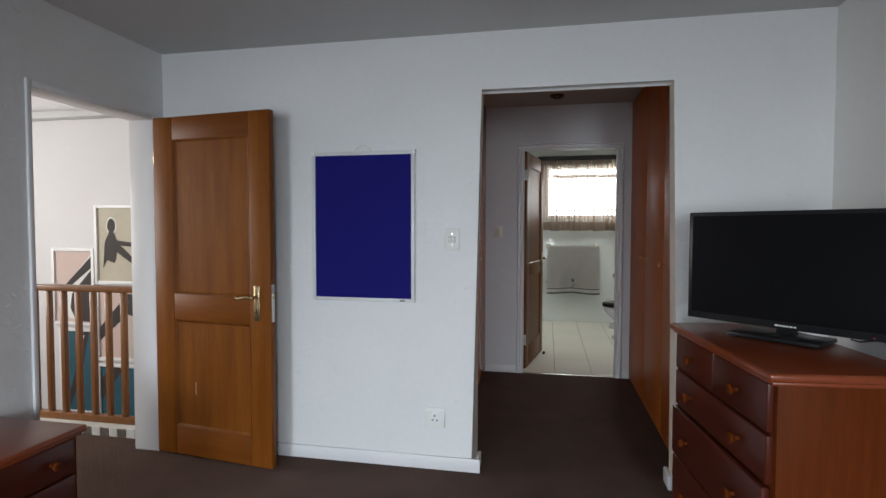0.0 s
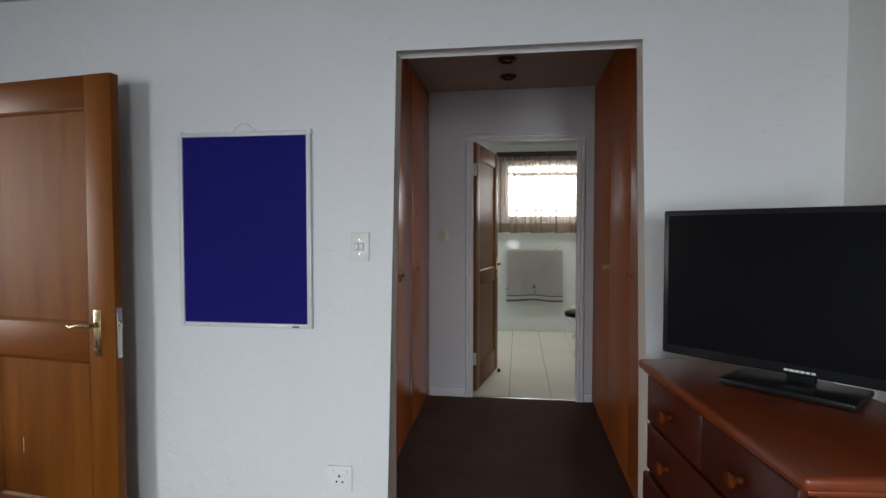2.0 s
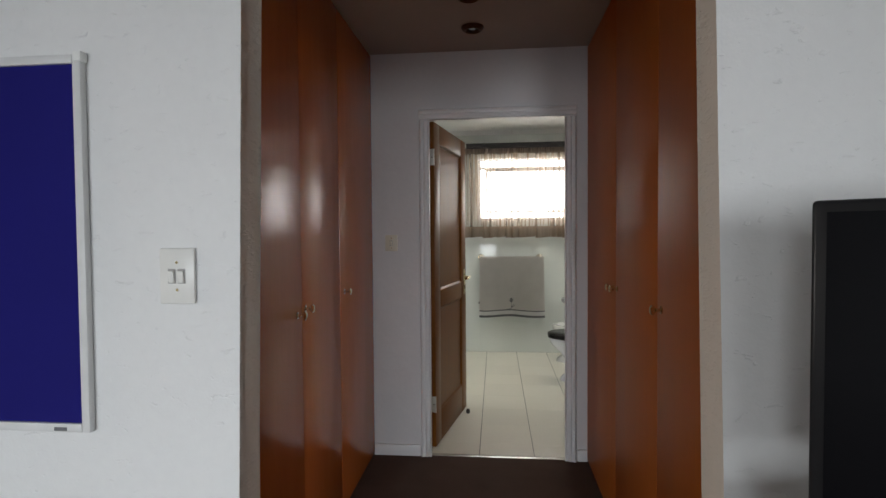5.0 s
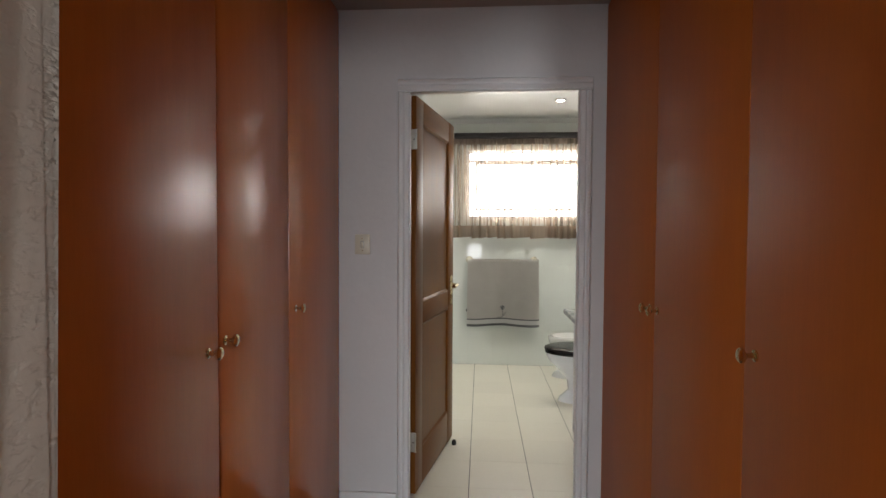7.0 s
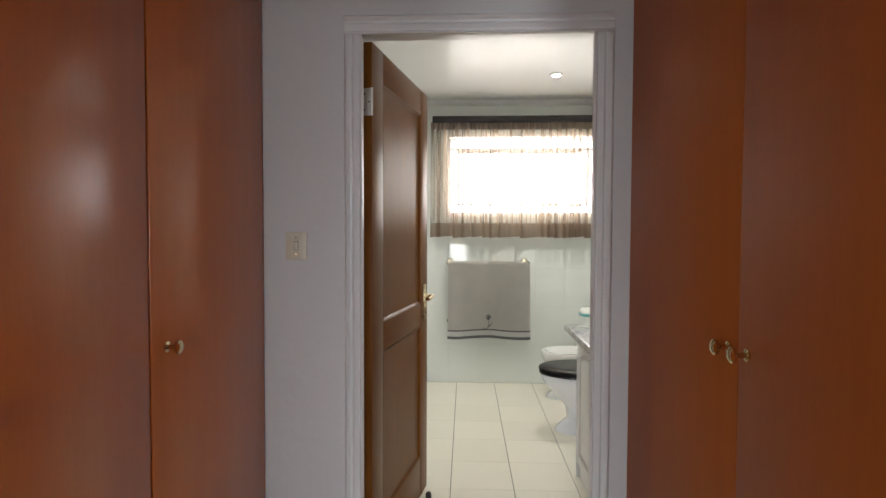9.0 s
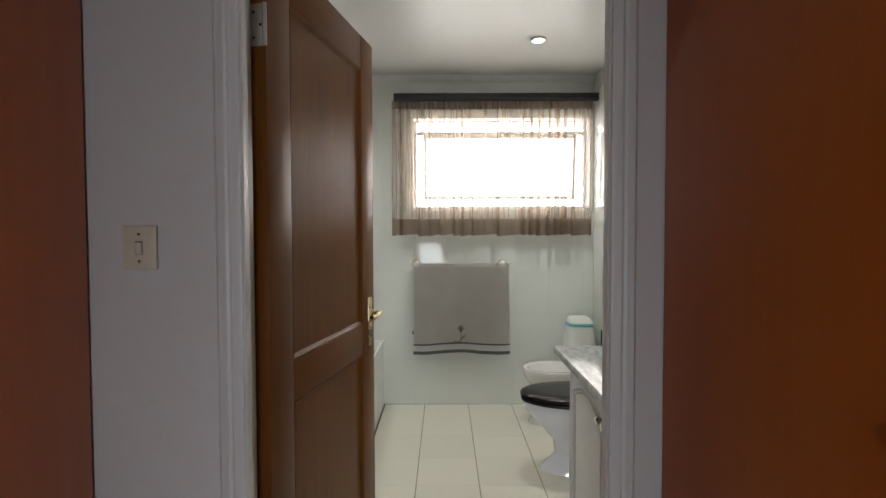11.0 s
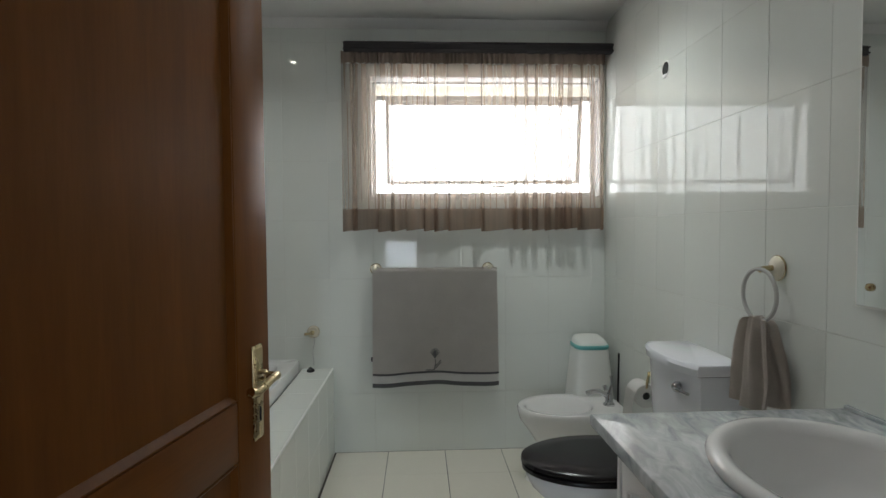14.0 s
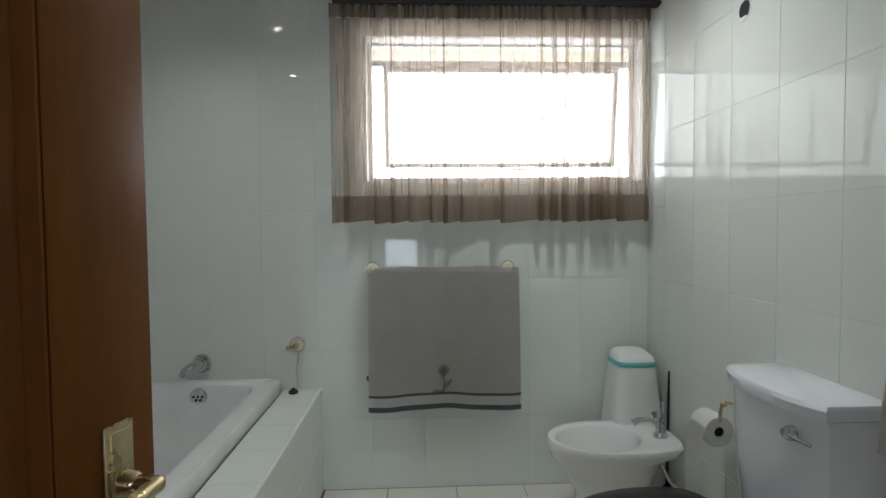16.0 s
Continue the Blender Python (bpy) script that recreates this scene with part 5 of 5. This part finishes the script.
for y0, y1, ky in ((5.755, VY1 - 0.030, 5.785), (5.36, 5.749, 5.718)):
    bm = box(FX + 0.032, FX + 0.050, y0, y1, 0.09, 0.79, 0.003)
    dr = part("door", bm, M["white_paint"], van, "white door with a curved moulding")
    loop = []
    a0, a1, b0, b1 = y0 + 0.05, y1 - 0.05, 0.15, 0.73
    for k in range(9):
        t = k / 8
        loop.append((FX + 0.031, a0 + (a1 - a0) * t, b1 - 0.05 * abs(2 * t - 1) ** 1.6 * (1 if t < 0.99 else 1)))
    loop += [(FX + 0.031, a1, 0.5), (FX + 0.031, a1, b0), (FX + 0.031, (a0 + a1) / 2, b0), (FX + 0.031, a0, b0), (FX + 0.031, a0, 0.5)]
    part("moulding", tube(loop, 0.007, 8, closed=True), M["white_paint"], dr)
    inner = [(x, (y - (a0 + a1) / 2) * 0.90 + (a0 + a1) / 2, (z - 0.44) * 0.94 + 0.44) for x, y, z in loop]
    part("gilt_line", tube(inner, 0.0028, 6, closed=True), M["hand_towel"], dr, "thin grey-brown painted line")
    part("knob", lathe([(0, 0), (0.012, 0), (0.007, 0.006), (0.007, 0.016), (0.015, 0.022), (0.017, 0.028), (0.012, 0.034), (0, 0.035)], pose(FX + 0.032, ky, 0.700, 0, -90, 0), 18), M["chrome"], dr, "dark chrome knob")
n = 64
bcx, bcy, brx, bry = 1.000, 5.870, 0.240, 0.300


def rect_ring(z, x0, x1, y0, y1):
    pts = []
    for i in range(n):
        a = 2 * math.pi * i / n
        c, s = math.cos(a), math.sin(a)
        k = min(((x1 - bcx) if c > 0 else (bcx - x0)) / max(abs(c), 1e-6), ((y1 - bcy) if s > 0 else (bcy - y0)) / max(abs(s), 1e-6))
        pts.append([bcx + c * k, bcy + s * k, z])
    for cx2, cy2 in ((x0, y0), (x0, y1), (x1, y0), (x1, y1)):
        j = min(range(n), key=lambda q: (pts[q][0] - cx2) ** 2 + (pts[q][1] - cy2) ** 2)
        pts[j] = [cx2, cy2, z]
    return [tuple(p) for p in pts]


edge = (VX, BXR - 0.010, VY0, VY1)
ins = lambda d: (edge[0] + d, edge[1], edge[2], edge[3] - d)
rings = [oval(bcx, bcy, VZ - 0.034, brx - 0.035, bry - 0.035, n), rect_ring(VZ - 0.034, *ins(0.004)), rect_ring(VZ - 0.028, *ins(0.0)), rect_ring(VZ - 0.008, *ins(0.0)), rect_ring(VZ - 0.002, *ins(0.003)), rect_ring(VZ, *ins(0.009)), oval(bcx, bcy, VZ, brx - 0.035, bry - 0.035, n), oval(bcx, bcy, VZ - 0.034, brx - 0.035, bry - 0.035, n)]
counter = thing("marble_counter", pose(0, 0, 0), "polished grey-white marble counter with a rounded edge", "counter")
part("slab", loft(rings, None, (False, False)), M["marble"], counter, "", 30)
part("splashback", box(BXR - 0.022, BXR - 0.0095, VY0, VY1 - 0.01, VZ + 0.0005, VZ + 0.010, 0.002), M["marble"], counter)
basin = thing("wash_basin", pose(bcx, bcy, VZ), "oval white porcelain basin set into the counter", "basin")
rings = [oval(0, 0, 0.001, brx, bry, n), oval(0, 0, 0.010, brx + 0.003, bry + 0.003, n), oval(0, 0, 0.021, brx - 0.003, bry - 0.003, n), oval(0, 0, 0.026, brx - 0.018, bry - 0.018, n), oval(0, 0, 0.022, brx - 0.034, bry - 0.034, n),
         oval(0, 0, 0.0, brx - 0.045, bry - 0.045, n), oval(0, 0, -0.07, brx - 0.075, bry - 0.08, n), oval(0, 0, -0.125, brx - 0.13, bry - 0.15, n), oval(0, 0, -0.135, 0.03, 0.03, n)]
part("bowl", loft(rings, None, (False, True)), M["porcelain"], basin, "", 50)
part("drain", lathe([(0, 0), (0.024, 0), (0.022, 0.004), (0, 0.003)], pose(0, 0, -0.135), 18), M["chrome"], basin)

tap = thing("basin_tap", pose(1.262, 5.965, VZ), "chrome basin mixer tap standing on the marble counter", "tap")
part("body", lathe([(0, 0), (0.027, 0), (0.027, 0.006), (0.019, 0.012), (0.018, 0.055), (0.012, 0.066), (0, 0.068)], seg=20), M["chrome"], tap)
part("spout", tube([(0, 0, 0.040), (-0.05, -0.012, 0.060), (-0.11, -0.026, 0.060), (-0.150, -0.036, 0.046), (-0.156, -0.037, 0.032)], [0.013, 0.012, 0.011, 0.011, 0.011], 12), M["chrome"], tap)
part("lever", tube([(0, 0, 0.066), (0.004, 0.004, 0.088), (-0.035, -0.006, 0.098)], [0.009, 0.006, 0.007], 10), M["chrome"], tap)

mir = thing("wall_mirror", pose(BXR - 0.008, 5.82, 1.54), "frameless wall mirror with brass fixings above the vanity", "mirror")
bm = box(-0.006, 0.0, -0.43, 0.43, -0.425, 0.43, 0.0)
part("glass_edge", bm, M["white_plastic"], mir, "", 0)
part("silver", box(-0.0072, -0.0062, -0.425, 0.425, -0.42, 0.425), M["mirror"], mir, "silvered glass", 0)
for y in (-0.385, 0.385):
    for z in (-0.372, 0.372):
        part("fixing_screw", lathe([(0, 0), (0.010, 0), (0.009, 0.006), (0.005, 0.009), (0, 0.009)], pose(-0.0072, y, z, 0, -90, 0), 16), M["brass"], mir, "domed brass fixing")

# ---------------------------------------------------------------- bathroom: towel ring
ring = thing("towel_ring", pose(BXR - 0.008, 6.545, 1.19), "cream and brass towel ring on the tiled wall", "towel ring")
part("rose", lathe([(0, 0), (0.038, 0), (0.038, 0.006), (0.030, 0.014), (0.015, 0.02), (0, 0.02)], pose(0, 0, 0, 0, -90, 0), 26), M["cream"], ring, "cream ceramic rose")
part("rim", tube([(-0.004, 0.037 * math.cos(a * 0.262), 0.037 * math.sin(a * 0.262)) for a in range(24)], 0.003, 6, closed=True), M["brass"], ring, "brass rim")
part("arm", tube([(-0.018, 0, 0), (-0.045, 0, 0.0), (-0.062, 0, -0.006)], [0.009, 0.007, 0.009], 12), M["brass"], ring, "brass arm")
part("hoop", tube([(-0.060, 0.080 * math.sin(a * 0.1745), -0.082 + 0.080 * math.cos(a * 0.1745)) for a in range(36)], 0.006, 10, closed=True), M["hoop"], ring, "pale grey hoop")
hand = thing("hand_towel", pose(BXR - 0.068, 6.545, 1.030), "folded taupe hand towel hanging through the ring", "towel")


def hang(u, v, out):
    """A gathered towel: narrow at the ring, spreading below."""
    w = 0.048 + 0.044 * min(1, v * 1.4) ** 0.8
    y = (u * 2 - 1) * w
    z = 0.022 * (1 - v * 8) if v < 0.1 else -(v - 0.1) * 0.30
    if v < 0.1:
        z = 0.002 + 0.010 * math.cos(v / 0.1 * math.pi / 2) - 0.010 * (2 * u - 1) ** 2
    x = out * (0.012 + 0.020 * v) + 0.013 * math.sin(u * 11 + out) * (0.35 + v) + 0.006 * math.sin(u * 23 + v * 3)
    return (x, y + 0.004 * math.sin(v * 7 + out), z)


part("front_fold", sheet(40, 24, lambda u, v: hang(u, v, -1), 0.006), M["hand_towel"], hand, "", 70)
part("back_fold", sheet(40, 24, lambda u, v: tuple(Vector(hang(u, v, 1)) * 0.97), 0.006), M["hand_towel"], hand, "", 70)

# door stop on the bathroom floor behind the door
stop = thing("door_stop", pose(-0.098, 5.985, 0.0), "small dark rubber door stop on the tiles", "door stop")
part("buffer", lathe([(0, 0), (0.014, 0), (0.015, 0.018), (0.011, 0.03), (0, 0.031)], seg=16), M["rubber"], stop)

# ---------------------------------------------------------------- tiles of the bathroom
TW, TH, GAP = 0.2575, 0.340, 0.0011


def tile_mesh(name, w, h, t, mat):
    """One tile lying in x and z, face towards -y, with eased edges."""
    return finish(box(0, w, -t, 0.002, 0, h, 0.0009, None, 1), M[mat], name, 30)


cache = {}


def tile(parent, m, w, h, mat="wall_tile", t=0.008):
    key = (round(w, 4), round(h, 4), mat)
    if key not in cache:
        cache[key] = tile_mesh("tile", w, h, t, mat)
    ob = new("tile", cache[key])
    ob.matrix_world = m
    ob.parent = parent
    return ob


def span(a, b, first, pitch):
    """Cells between a and b on a grid with a line at first."""
    k = math.floor((a - first) / pitch)
    cells = []
    while first + k * pitch < b - 0.004:
        lo, hi = max(a, first + k * pitch), min(b, first + (k + 1) * pitch)
        if hi - lo > 0.006:
            cells.append((lo + GAP / 2, hi - GAP / 2))
        k += 1
    return cells


random.seed(3)
jig = lambda: random.uniform(-0.06, 0.06)
for z0, z1 in span(0.0, BATH_TOP, 0.010, TH):
    for x0, x1 in span(BXL, BXR - 0.008, -0.063, TW):
        if x1 > WX0 and x0 < WX1 and z1 > WZ0 and z0 < WZ1:
            pieces = [(x0, x1, z0, min(z1, WZ0 - 0.012)), (x0, x1, max(z0, WZ1 + 0.001), z1), (x0, min(x1, WX0), max(z0, WZ0 - 0.01), min(z1, WZ1)), (max(x0, WX1), x1, max(z0, WZ0 - 0.01), min(z1, WZ1))]
        else:
            pieces = [(x0, x1, z0, z1)]
        for a, b, c, d in pieces:
            if b - a > 0.004 and d - c > 0.004:
                tile(wall_c, pose(a, WC, c, jig() * 0.5, 0, jig() * 0.5), b - a, d - c)
    for y0, y1 in span(WB2, WC - 0.009, 6.865, TW):
        tile(wall_r, pose(BXR, y1, z0, jig(), 0, -90 + jig()), y1 - y0, z1 - z0)
for x0, x1 in span(BXL, BXR, 0.012, 0.335):
    for y0, y1 in span(WB + 0.036, WC - 0.009, WC - 0.31, 0.335):
        if x1 > -0.33:
            tile(floor_base, pose(x0, y0 - 0.0008, -0.008, -90), x1 - x0 - 0.0024, y1 - y0 + 0.0006, "floor_tile")
